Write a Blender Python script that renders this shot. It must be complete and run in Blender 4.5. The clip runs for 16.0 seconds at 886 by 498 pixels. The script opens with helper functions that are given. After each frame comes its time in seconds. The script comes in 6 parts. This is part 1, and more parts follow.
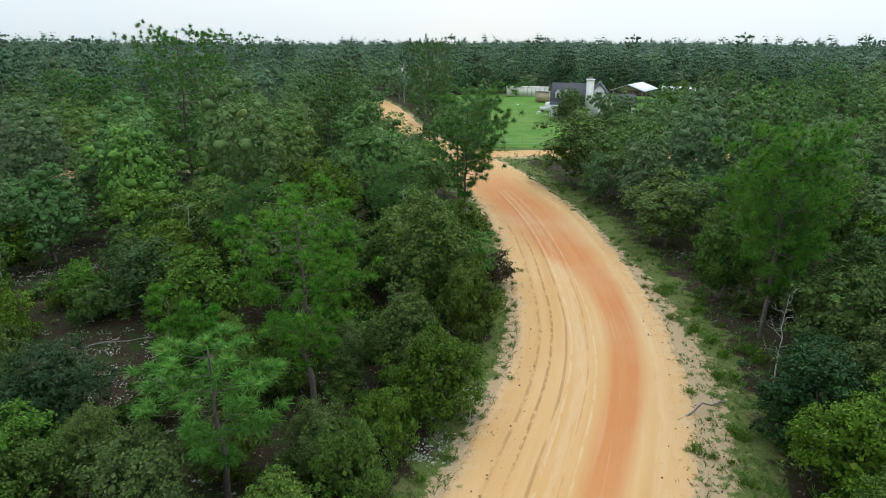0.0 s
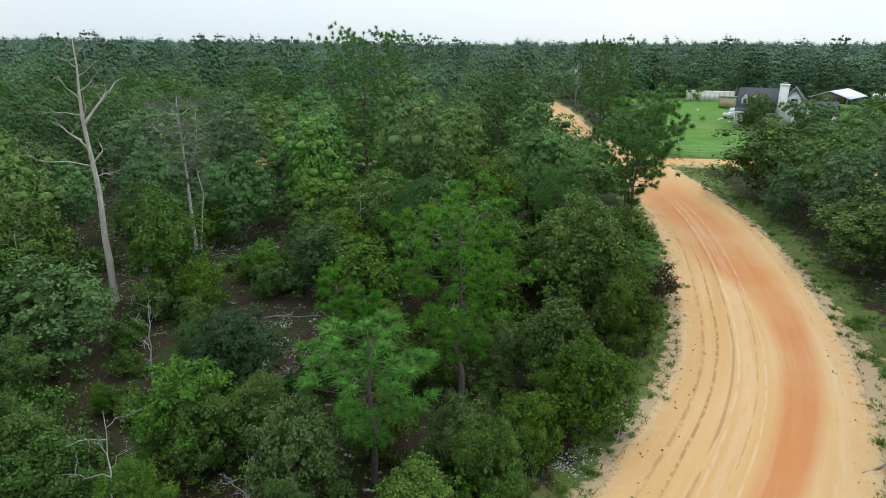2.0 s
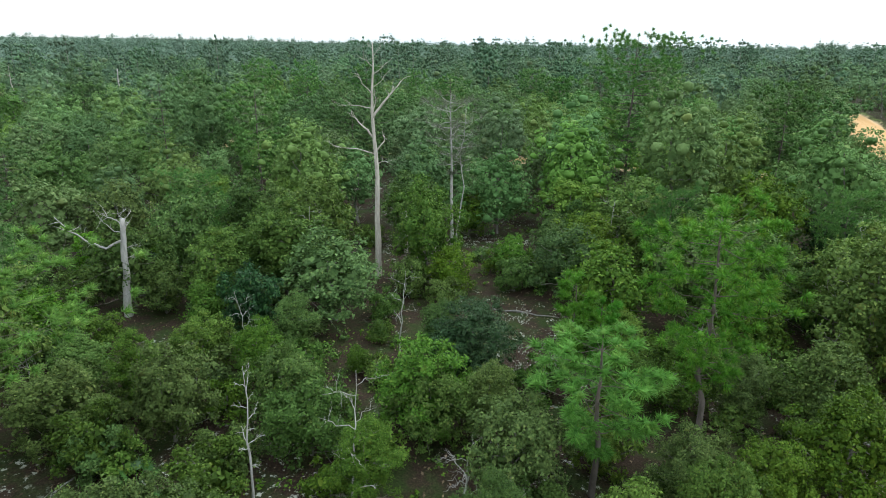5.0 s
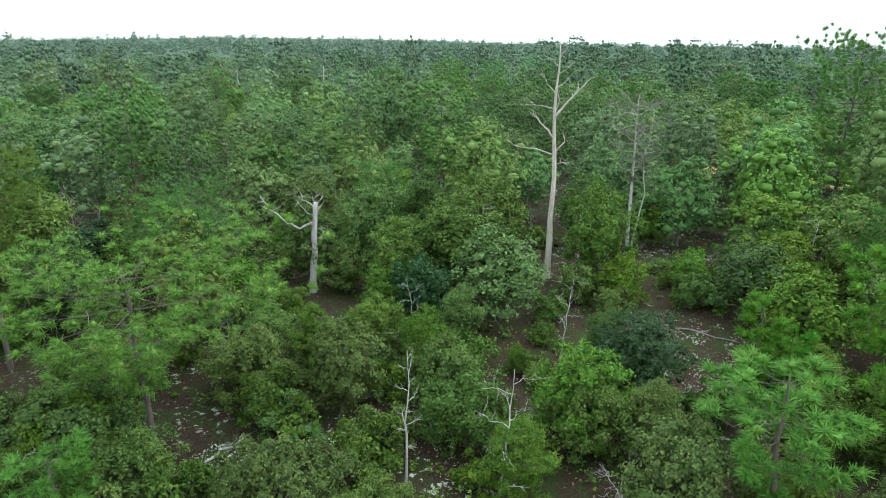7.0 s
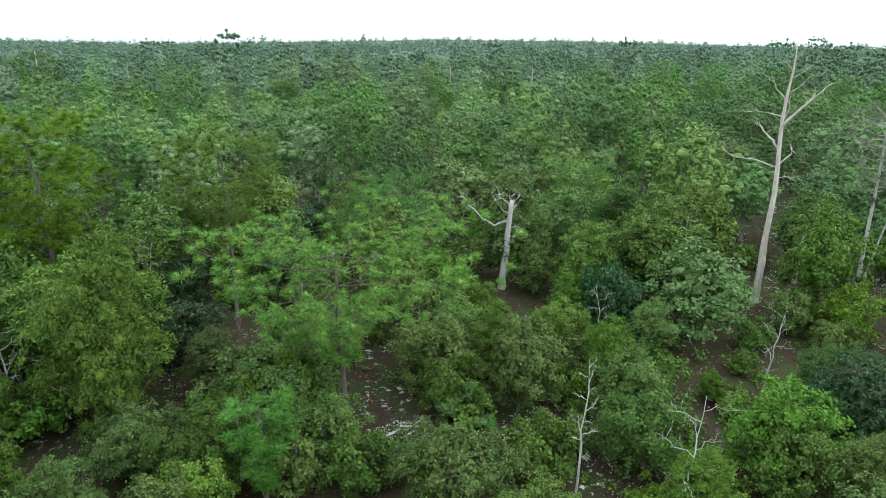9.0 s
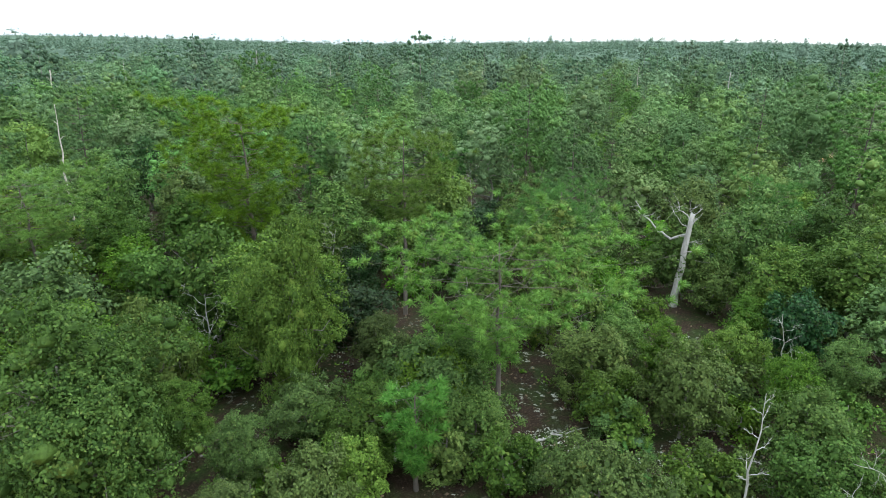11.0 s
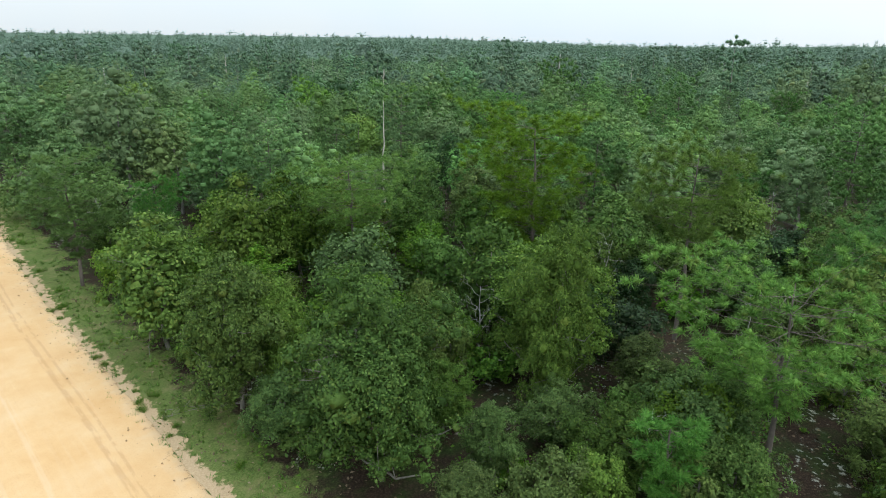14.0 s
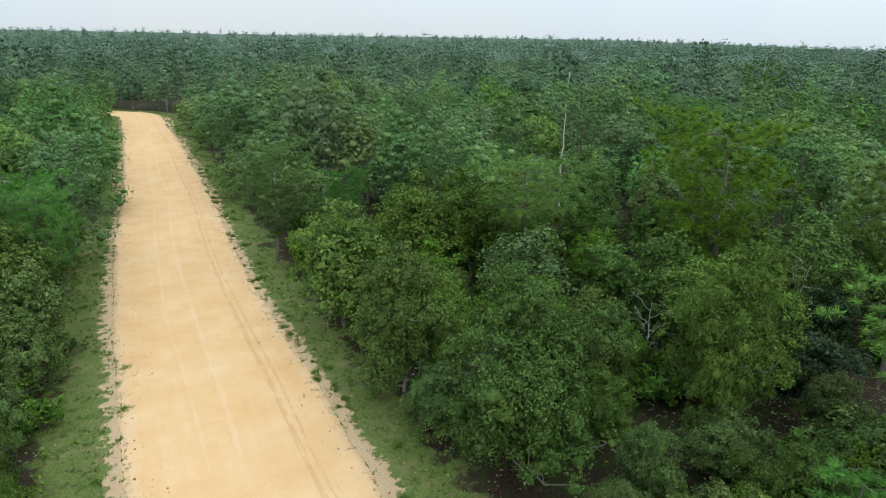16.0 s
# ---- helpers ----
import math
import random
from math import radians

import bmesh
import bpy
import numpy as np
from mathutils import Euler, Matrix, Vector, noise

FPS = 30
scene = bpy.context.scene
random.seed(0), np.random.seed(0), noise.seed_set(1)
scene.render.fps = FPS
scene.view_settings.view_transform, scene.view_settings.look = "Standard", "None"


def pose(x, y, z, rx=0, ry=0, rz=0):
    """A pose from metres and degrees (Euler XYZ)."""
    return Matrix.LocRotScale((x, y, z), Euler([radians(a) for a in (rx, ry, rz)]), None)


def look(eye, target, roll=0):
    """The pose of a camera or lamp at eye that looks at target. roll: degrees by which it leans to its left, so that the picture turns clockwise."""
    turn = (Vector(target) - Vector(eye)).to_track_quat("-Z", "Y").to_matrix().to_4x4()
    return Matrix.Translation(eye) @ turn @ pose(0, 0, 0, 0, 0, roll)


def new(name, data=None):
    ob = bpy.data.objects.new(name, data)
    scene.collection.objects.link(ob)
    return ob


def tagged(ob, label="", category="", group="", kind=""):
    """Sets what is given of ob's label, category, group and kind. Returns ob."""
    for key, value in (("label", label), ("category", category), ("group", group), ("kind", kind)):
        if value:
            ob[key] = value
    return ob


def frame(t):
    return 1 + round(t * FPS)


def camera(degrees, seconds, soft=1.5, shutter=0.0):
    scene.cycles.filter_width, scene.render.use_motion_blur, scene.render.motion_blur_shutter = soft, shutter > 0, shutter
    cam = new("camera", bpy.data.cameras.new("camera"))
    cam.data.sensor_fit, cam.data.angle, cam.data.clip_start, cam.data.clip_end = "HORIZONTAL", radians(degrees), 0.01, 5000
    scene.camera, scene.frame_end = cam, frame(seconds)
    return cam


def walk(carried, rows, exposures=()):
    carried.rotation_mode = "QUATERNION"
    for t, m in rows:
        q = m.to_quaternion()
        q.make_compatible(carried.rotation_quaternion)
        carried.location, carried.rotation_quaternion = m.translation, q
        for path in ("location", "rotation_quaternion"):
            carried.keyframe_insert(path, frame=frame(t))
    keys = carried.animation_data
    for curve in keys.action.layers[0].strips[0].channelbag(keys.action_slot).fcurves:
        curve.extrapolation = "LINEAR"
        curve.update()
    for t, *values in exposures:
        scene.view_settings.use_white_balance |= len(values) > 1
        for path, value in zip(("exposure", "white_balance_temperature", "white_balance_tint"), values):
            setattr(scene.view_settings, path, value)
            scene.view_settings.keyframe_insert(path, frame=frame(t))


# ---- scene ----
FOV = 69.4
EYE = 13.5
cam = camera(FOV, 16.0, 1.0)
# time, tilt, roll, turn, drift in x, y and z while hovering
TURNS = [
    (0.0, 71.71, -0.28, -0.05, -0.02, -0.22, 0.01), (0.5, 71.71, -0.26, 3.69, -0.04, -0.21, 0.00), (1.0, 71.71, -0.26, 7.56, -0.05, -0.20, 0.00),
    (1.5, 71.70, -0.28, 11.16, -0.06, -0.17, 0.00), (2.0, 71.71, -0.31, 14.77, -0.06, -0.15, -0.00), (2.5, 71.73, -0.32, 18.53, -0.05, -0.13, -0.00),
    (3.0, 71.75, -0.31, 22.50, -0.04, -0.11, -0.01), (3.5, 71.77, -0.26, 26.58, -0.04, -0.09, -0.01), (4.0, 71.79, -0.19, 30.35, -0.02, -0.09, -0.02),
    (4.2, 71.80, -0.15, 31.81, -0.02, -0.10, -0.03), (6.3, 71.88, -0.34, 47.78, -0.06, -0.01, -0.07), (6.5, 71.88, -0.31, 49.39, -0.06, -0.01, -0.09),
]
TURNS += [
    (7.0, 71.88, -0.28, 53.72, -0.07, 0.00, -0.13), (7.5, 71.88, -0.25, 58.35, -0.08, 0.01, -0.17), (8.0, 71.91, -0.23, 63.09, -0.09, 0.02, -0.19),
    (8.5, 71.93, -0.22, 67.54, -0.10, 0.02, -0.20), (9.0, 71.96, -0.23, 71.61, -0.10, 0.02, -0.20), (9.2, 71.96, -0.24, 73.14, -0.09, 0.02, -0.19),
    (11.3, 71.99, -0.37, 89.78, -0.05, 0.10, -0.11), (11.5, 72.00, -0.38, 91.32, -0.04, 0.10, -0.09), (12.0, 72.01, -0.43, 95.10, 0.01, 0.10, -0.05),
    (12.5, 72.00, -0.50, 99.26, 0.06, 0.11, 0.02), (13.0, 71.98, -0.56, 103.84, 0.10, 0.11, 0.10), (13.5, 71.96, -0.58, 108.54, 0.12, 0.13, 0.17),
]
TURNS += [
    (14.0, 71.95, -0.61, 112.98, 0.12, 0.15, 0.22), (14.5, 71.93, -0.67, 117.08, 0.13, 0.16, 0.24), (15.0, 71.92, -0.74, 120.97, 0.13, 0.16, 0.25),
    (15.5, 71.91, -0.76, 124.86, 0.13, 0.16, 0.24), (16.0, 71.90, -0.74, 128.91, 0.14, 0.18, 0.21),
]
walk(cam, [(t, pose(x, y, EYE + z, a, b, c)) for t, a, b, c, x, y, z in TURNS],
     exposures=[(0.0, -0.74, 6500, 10), (4.0, -0.5, 6500, 10), (6.5, 0.08, 6500, 10), (12.0, 0.13, 6500, 10), (14.5, -0.46, 6500, 10), (16.0, -0.53, 6500, 10)])

# ---- overcast sky and weak veiled sun ----
SUN_EL, SUN_AZ = radians(46), radians(25)
world = bpy.data.worlds.new("overcast")
scene.world = world
world.use_nodes = True
nt = world.node_tree
nt.nodes.clear()
w_out = nt.nodes.new("ShaderNodeOutputWorld")
w_bg = nt.nodes.new("ShaderNodeBackground")
w_sky = nt.nodes.new("ShaderNodeTexSky")
w_sky.sky_type = "NISHITA"
w_sky.sun_disc = False
w_sky.sun_elevation, w_sky.sun_rotation = SUN_EL, SUN_AZ
w_sky.dust_density = 1.0
w_scale = nt.nodes.new("ShaderNodeVectorMath")
w_scale.operation = "SCALE"
w_scale.inputs["Scale"].default_value = 0.09
w_mix = nt.nodes.new("ShaderNodeMix")
w_mix.data_type = "RGBA"
w_mix.inputs["Factor"].default_value = 0.88
w_co = nt.nodes.new("ShaderNodeTexCoord")
w_noise = nt.nodes.new("ShaderNodeTexNoise")
w_noise.inputs["Scale"].default_value = 1.6
w_noise.inputs["Detail"].default_value = 4.0
w_ramp = nt.nodes.new("ShaderNodeValToRGB")
w_ramp.color_ramp.elements[0].position, w_ramp.color_ramp.elements[0].color = 0.3, (0.8, 0.96, 1.09, 1)
w_ramp.color_ramp.elements[1].position, w_ramp.color_ramp.elements[1].color = 0.6, (0.95, 1.01, 1.03, 1)
nt.links.new(w_co.outputs["Generated"], w_noise.inputs["Vector"])
nt.links.new(w_noise.outputs["Fac"], w_ramp.inputs["Fac"])
nt.links.new(w_sky.outputs["Color"], w_scale.inputs[0])
nt.links.new(w_scale.outputs["Vector"], w_mix.inputs["A"])
nt.links.new(w_ramp.outputs["Color"], w_mix.inputs["B"])
nt.links.new(w_mix.outputs["Result"], w_bg.inputs["Color"])
# an overcast sky is brighter overhead than at the horizon
w_sep = nt.nodes.new("ShaderNodeSeparateXYZ")
w_up = nt.nodes.new("ShaderNodeMapRange")
w_up.inputs["From Min"].default_value, w_up.inputs["From Max"].default_value = 0.0, 1.0
w_up.inputs["To Min"].default_value, w_up.inputs["To Max"].default_value = 1.06, 2.25
nt.links.new(w_co.outputs["Generated"], w_sep.inputs["Vector"])
nt.links.new(w_sep.outputs["Z"], w_up.inputs["Value"])
# and brighter towards the veiled sun
w_dot = nt.nodes.new("ShaderNodeVectorMath")
w_dot.operation = "DOT_PRODUCT"
w_dot.inputs[1].default_value = (math.sin(SUN_AZ) * math.cos(SUN_EL), math.cos(SUN_AZ) * math.cos(SUN_EL), math.sin(SUN_EL))
w_side = nt.nodes.new("ShaderNodeMapRange")
w_side.inputs["From Min"].default_value, w_side.inputs["From Max"].default_value = -0.7, 0.9
w_side.inputs["To Min"].default_value, w_side.inputs["To Max"].default_value = 1.14, 1.62
w_mul = nt.nodes.new("ShaderNodeMath")
w_mul.operation = "MULTIPLY"
nt.links.new(w_co.outputs["Generated"], w_dot.inputs[0])
nt.links.new(w_dot.outputs["Value"], w_side.inputs["Value"])
nt.links.new(w_up.outputs["Result"], w_mul.inputs[0])
nt.links.new(w_side.outputs["Result"], w_mul.inputs[1])
nt.links.new(w_mul.outputs["Value"], w_bg.inputs["Strength"])
nt.links.new(w_bg.outputs["Background"], w_out.inputs["Surface"])

sun_data = bpy.data.lights.new("sun", "SUN")
sun_data.energy, sun_data.angle, sun_data.color = 1.3, radians(35), (1.0, 0.97, 0.92)
sun = new("sun", sun_data)
sun.matrix_world = look((0, 0, 60), (math.sin(SUN_AZ) * -40, math.cos(SUN_AZ) * -40, 60 - 40 * math.tan(SUN_EL)))

# ---- materials ----


class Nodes:
    """A small wrapper that adds nodes to one material."""

    def __init__(self, name):
        self.mat = bpy.data.materials.new(name)
        self.mat.use_nodes = True
        self.tree = self.mat.node_tree
        self.bsdf = self.tree.nodes["Principled BSDF"]
        self.out = self.tree.nodes["Material Output"]

    def add(self, kind, **inputs):
        n = self.tree.nodes.new(kind)
        for k, v in inputs.items():
            n.inputs[k.replace("_", " ")].default_value = v
        return n

    def link(self, a, b):
        self.tree.links.new(a, b)

    def coord(self, kind="Object"):
        return self.tree.nodes.new("ShaderNodeTexCoord").outputs[kind]

    def noise(self, scale, detail=4.0, rough=0.55, vec=None, dist=0.0):
        n = self.add("ShaderNodeTexNoise", Scale=scale, Detail=detail, Roughness=rough, Distortion=dist)
        self.link(vec if vec is not None else self.coord(), n.inputs["Vector"])
        return n.outputs["Fac"]

    def ramp(self, fac, stops):
        n = self.tree.nodes.new("ShaderNodeValToRGB")
        e = n.color_ramp.elements
        while len(e) < len(stops):
            e.new(0.5)
        for el, (p, c) in zip(e, stops):
            el.position = p
            el.color = (*c, 1) if len(c) == 3 else (c[0], c[0], c[0], 1)
        self.link(fac, n.inputs["Fac"])
        return n.outputs["Color"]

    def mix(self, fac, a, b, blend="MIX"):
        n = self.tree.nodes.new("ShaderNodeMix")
        n.data_type, n.blend_type = "RGBA", blend
        for sock, v in ((n.inputs["Factor"], fac), (n.inputs["A"], a), (n.inputs["B"], b)):
            if isinstance(v, (int, float)):
                sock.default_value = v
            elif isinstance(v, tuple):
                sock.default_value = (*v, 1)
            else:
                self.link(v, sock)
        return n.outputs["Result"]

    def math(self, op, a, b=0.0, clamp=False):
        n = self.tree.nodes.new("ShaderNodeMath")
        n.operation, n.use_clamp = op, clamp
        for sock, v in zip(n.inputs, (a, b)):
            if isinstance(v, (int, float)):
                sock.default_value = v
            else:
                self.link(v, sock)
        return n.outputs["Value"]

    def attr(self, name):
        n = self.tree.nodes.new("ShaderNodeAttribute")
        n.attribute_name = name
        return n.outputs["Fac"]

    def island(self):
        return self.tree.nodes.new("ShaderNodeNewGeometry").outputs["Random Per Island"]

    def obj_random(self):
        return self.tree.nodes.new("ShaderNodeObjectInfo").outputs["Random"]

    def finish(self, color, rough=0.8, bump=None, strength=0.4, dist=0.02, spec=0.3, metal=0.0):
        if isinstance(color, tuple):
            self.bsdf.inputs["Base Color"].default_value = (*color, 1)
        else:
            self.link(color, self.bsdf.inputs["Base Color"])
        if isinstance(rough, (int, float)):
            self.bsdf.inputs["Roughness"].default_value = rough
        else:
            self.link(rough, self.bsdf.inputs["Roughness"])
        self.bsdf.inputs["Specular IOR Level"].default_value = spec
        self.bsdf.inputs["Metallic"].default_value = metal
        if bump is not None:
            n = self.add("ShaderNodeBump", Strength=strength, Distance=dist)
            self.link(bump, n.inputs["Height"])
            self.link(n.outputs["Normal"], self.bsdf.inputs["Normal"])
        return self.mat


def leaf_material(name, dark, mid, light, rough=0.6, through_light=0.22, spec=0.2, yellow=-0.008, hue=0.032, patchy=1.1, mottle=0.4, tint=0.0):
    """Foliage: every leaf differs a little, every plant differs as a whole."""
    m = Nodes(name)
    c = m.ramp(m.island(), [(0.0, dark), (0.55, mid), (0.93, light), (1.0, tuple(0.6 * v + 0.4 * w for v, w in zip(light, (0.24, 0.22, 0.05))))])
    patch = m.noise(patchy, 3.0)
    c = m.mix(m.math("MULTIPLY", m.ramp(patch, [(0.35, (0.0,)), (0.7, (1.0,))]), 0.45), c, light)
    mott = m.noise(8.0, 4.0, 0.75)
    c = m.mix(m.math("MULTIPLY", m.ramp(mott, [(0.36, (1.0,)), (0.56, (0.0,))]), mottle), c, tuple(0.4 * v for v in dark))
    if tint:
        old = m.ramp(m.noise(1.9, 2.0, 0.5), [(0.6, (0.0,)), (0.7, (1.0,))])
        c = m.mix(m.math("MULTIPLY", old, tint), c, (0.25, 0.27, 0.045))
    hsv = m.add("ShaderNodeHueSaturation")
    m.link(c, hsv.inputs["Color"])
    r = m.obj_random()
    m.link(m.math("ADD", m.math("MULTIPLY", r, hue), 0.5 - hue / 2 - yellow), hsv.inputs["Hue"])
    m.link(m.math("ADD", m.math("MULTIPLY", m.math("FRACT", m.math("MULTIPLY", r, 7.31)), 0.5), 0.75), hsv.inputs["Value"])
    m.link(m.math("ADD", m.math("MULTIPLY", m.math("FRACT", m.math("MULTIPLY", r, 13.7)), 0.25), 0.85), hsv.inputs["Saturation"])
    mat = m.finish(hsv.outputs["Color"], rough, mott, 0.3, 0.05, spec=spec)
    tr = m.tree.nodes.new("ShaderNodeBsdfTranslucent")
    m.link(hsv.outputs["Color"], tr.inputs["Color"])
    mx = m.add("ShaderNodeMixShader")
    mx.inputs["Fac"].default_value = through_light
    m.link(m.bsdf.outputs["BSDF"], mx.inputs[1])
    m.link(tr.outputs["BSDF"], mx.inputs[2])
    m.link(mx.outputs["Shader"], m.out.inputs["Surface"])
    return mat


def bark_material(name, dark, light, scale=6.0):
    m = Nodes(name)
    vec = m.coord()
    mp = m.tree.nodes.new("ShaderNodeMapping")
    mp.inputs["Scale"].default_value = (1.0, 1.0, 0.25)
    m.link(vec, mp.inputs["Vector"])
    n = m.noise(scale, 6.0, 0.65, mp.outputs["Vector"])
    big = m.noise(0.7, 3.0)
    c = m.ramp(n, [(0.3, dark), (0.7, light)])
    c = m.mix(m.math("MULTIPLY", big, 0.5), c, tuple(0.5 * (a + b) for a, b in zip(dark, light)))
    return m.finish(c, 0.9, n, 0.7, 0.03, spec=0.2)


OAK = leaf_material("oak_leaf", (0.037, 0.078, 0.013), (0.075, 0.139, 0.022), (0.145, 0.23, 0.04), spec=0.12)
OAK_YELLOW = leaf_material("yellow_oak_leaf", (0.047, 0.1, 0.014), (0.085, 0.163, 0.023), (0.145, 0.245, 0.038), spec=0.12)
OAK_BLUE = leaf_material("grey_oak_leaf", (0.038, 0.08, 0.017), (0.073, 0.137, 0.029), (0.135, 0.222, 0.048), spec=0.12)
HOLLY = leaf_material("dark_leaf", (0.012, 0.04, 0.011), (0.022, 0.068, 0.018), (0.045, 0.112, 0.03), rough=0.5, spec=0.2)
PINE = leaf_material("pine_needle", (0.048, 0.137, 0.024), (0.086, 0.215, 0.04), (0.156, 0.315, 0.06), rough=0.5, through_light=0.38, hue=0.02, spec=0.1, patchy=1.6, tint=0.25)
PINE_OLIVE = leaf_material("olive_pine_needle", (0.062, 0.132, 0.02), (0.106, 0.203, 0.032), (0.178, 0.29, 0.05), rough=0.5, through_light=0.35, hue=0.02, spec=0.1, patchy=1.6, tint=0.15)
PINE_BRIGHT = leaf_material("bright_pine_needle", (0.063, 0.18, 0.011), (0.11, 0.28, 0.02), (0.207, 0.41, 0.033), rough=0.5, through_light=0.35, hue=0.02, spec=0.1, patchy=1.6, tint=0.4)
PINE_YOUNG = leaf_material("young_pine_needle", (0.055, 0.152, 0.02), (0.086, 0.225, 0.031), (0.145, 0.312, 0.047), rough=0.45, through_light=0.42, hue=0.02, spec=0.12, patchy=1.6, tint=0.15)
PINE_GREY = leaf_material("dying_needle", (0.1, 0.125, 0.075), (0.15, 0.18, 0.1), (0.2, 0.23, 0.14), rough=0.6, through_light=0.3, hue=0.02, spec=0.1, patchy=1.6)
# woods further off: haze is put into these leaf colours, paler, bluer, flatter
MIDLEAF = leaf_material("hazed_woodland_leaf", (0.08, 0.152, 0.048), (0.112, 0.204, 0.065), (0.165, 0.278, 0.09), rough=0.65, spec=0.12, mottle=0.15)
MID_YELLOW = leaf_material("hazed_pale_woodland_leaf", (0.1, 0.185, 0.04), (0.13, 0.235, 0.052), (0.18, 0.3, 0.07), rough=0.65, spec=0.12, mottle=0.15)
MID_GREY = leaf_material("hazed_grey_woodland_leaf", (0.082, 0.15, 0.056), (0.118, 0.2, 0.076), (0.172, 0.268, 0.104), rough=0.65, spec=0.12, mottle=0.15)
MID_PINE = leaf_material("hazed_woodland_needle", (0.066, 0.142, 0.044), (0.1, 0.198, 0.062), (0.15, 0.27, 0.085), rough=0.6, through_light=0.3, hue=0.02, spec=0.1, mottle=0.2)
DIST = leaf_material("hazed_distant_leaf", (0.092, 0.165, 0.08), (0.125, 0.21, 0.103), (0.17, 0.268, 0.135), rough=0.7, spec=0.1, mottle=0.12)
DIST_PALE = leaf_material("hazed_pale_distant_leaf", (0.1, 0.172, 0.075), (0.132, 0.215, 0.094), (0.175, 0.27, 0.12), rough=0.7, spec=0.1, mottle=0.12)
DIST_DARK = leaf_material("hazed_dark_distant_leaf", (0.064, 0.125, 0.07), (0.092, 0.165, 0.092), (0.13, 0.215, 0.118), rough=0.7, spec=0.1, mottle=0.12)
# the farthest crowns have the most haze mixed into their colour
FAR = leaf_material("hazed_far_leaf", (0.125, 0.2, 0.142), (0.162, 0.248, 0.178), (0.21, 0.305, 0.222), rough=0.75, spec=0.08, mottle=0.1)


def canopy_material():
    """Far treetops: crown-sized patches of light and dark green, paled and blued by painted-in haze."""
    m = Nodes("hazed_far_canopy")
    pos = m.coord()
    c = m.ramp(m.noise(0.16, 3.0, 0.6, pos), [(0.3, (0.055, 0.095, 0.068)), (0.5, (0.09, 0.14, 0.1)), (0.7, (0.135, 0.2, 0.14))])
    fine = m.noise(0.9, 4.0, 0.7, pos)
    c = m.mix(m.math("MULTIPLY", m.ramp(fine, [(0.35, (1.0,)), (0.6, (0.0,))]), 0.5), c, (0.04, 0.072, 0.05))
    return m.finish(c, 0.9, fine, 1.0, 1.0, spec=0.1)


CANOPY = canopy_material()
GRASS = leaf_material("grass_blade", (0.06, 0.13, 0.015), (0.1, 0.2, 0.025), (0.19, 0.27, 0.05))
BARK = bark_material("oak_bark", (0.07, 0.065, 0.057), (0.3, 0.29, 0.265))
PINE_BARK = bark_material("pine_bark", (0.05, 0.043, 0.038), (0.18, 0.155, 0.135))
DEADWOOD = bark_material("bare_deadwood", (0.27, 0.245, 0.21), (0.58, 0.54, 0.48), 9.0)
GREYWOOD = bark_material("grey_deadwood", (0.225, 0.217, 0.203), (0.465, 0.458, 0.435), 12.0)


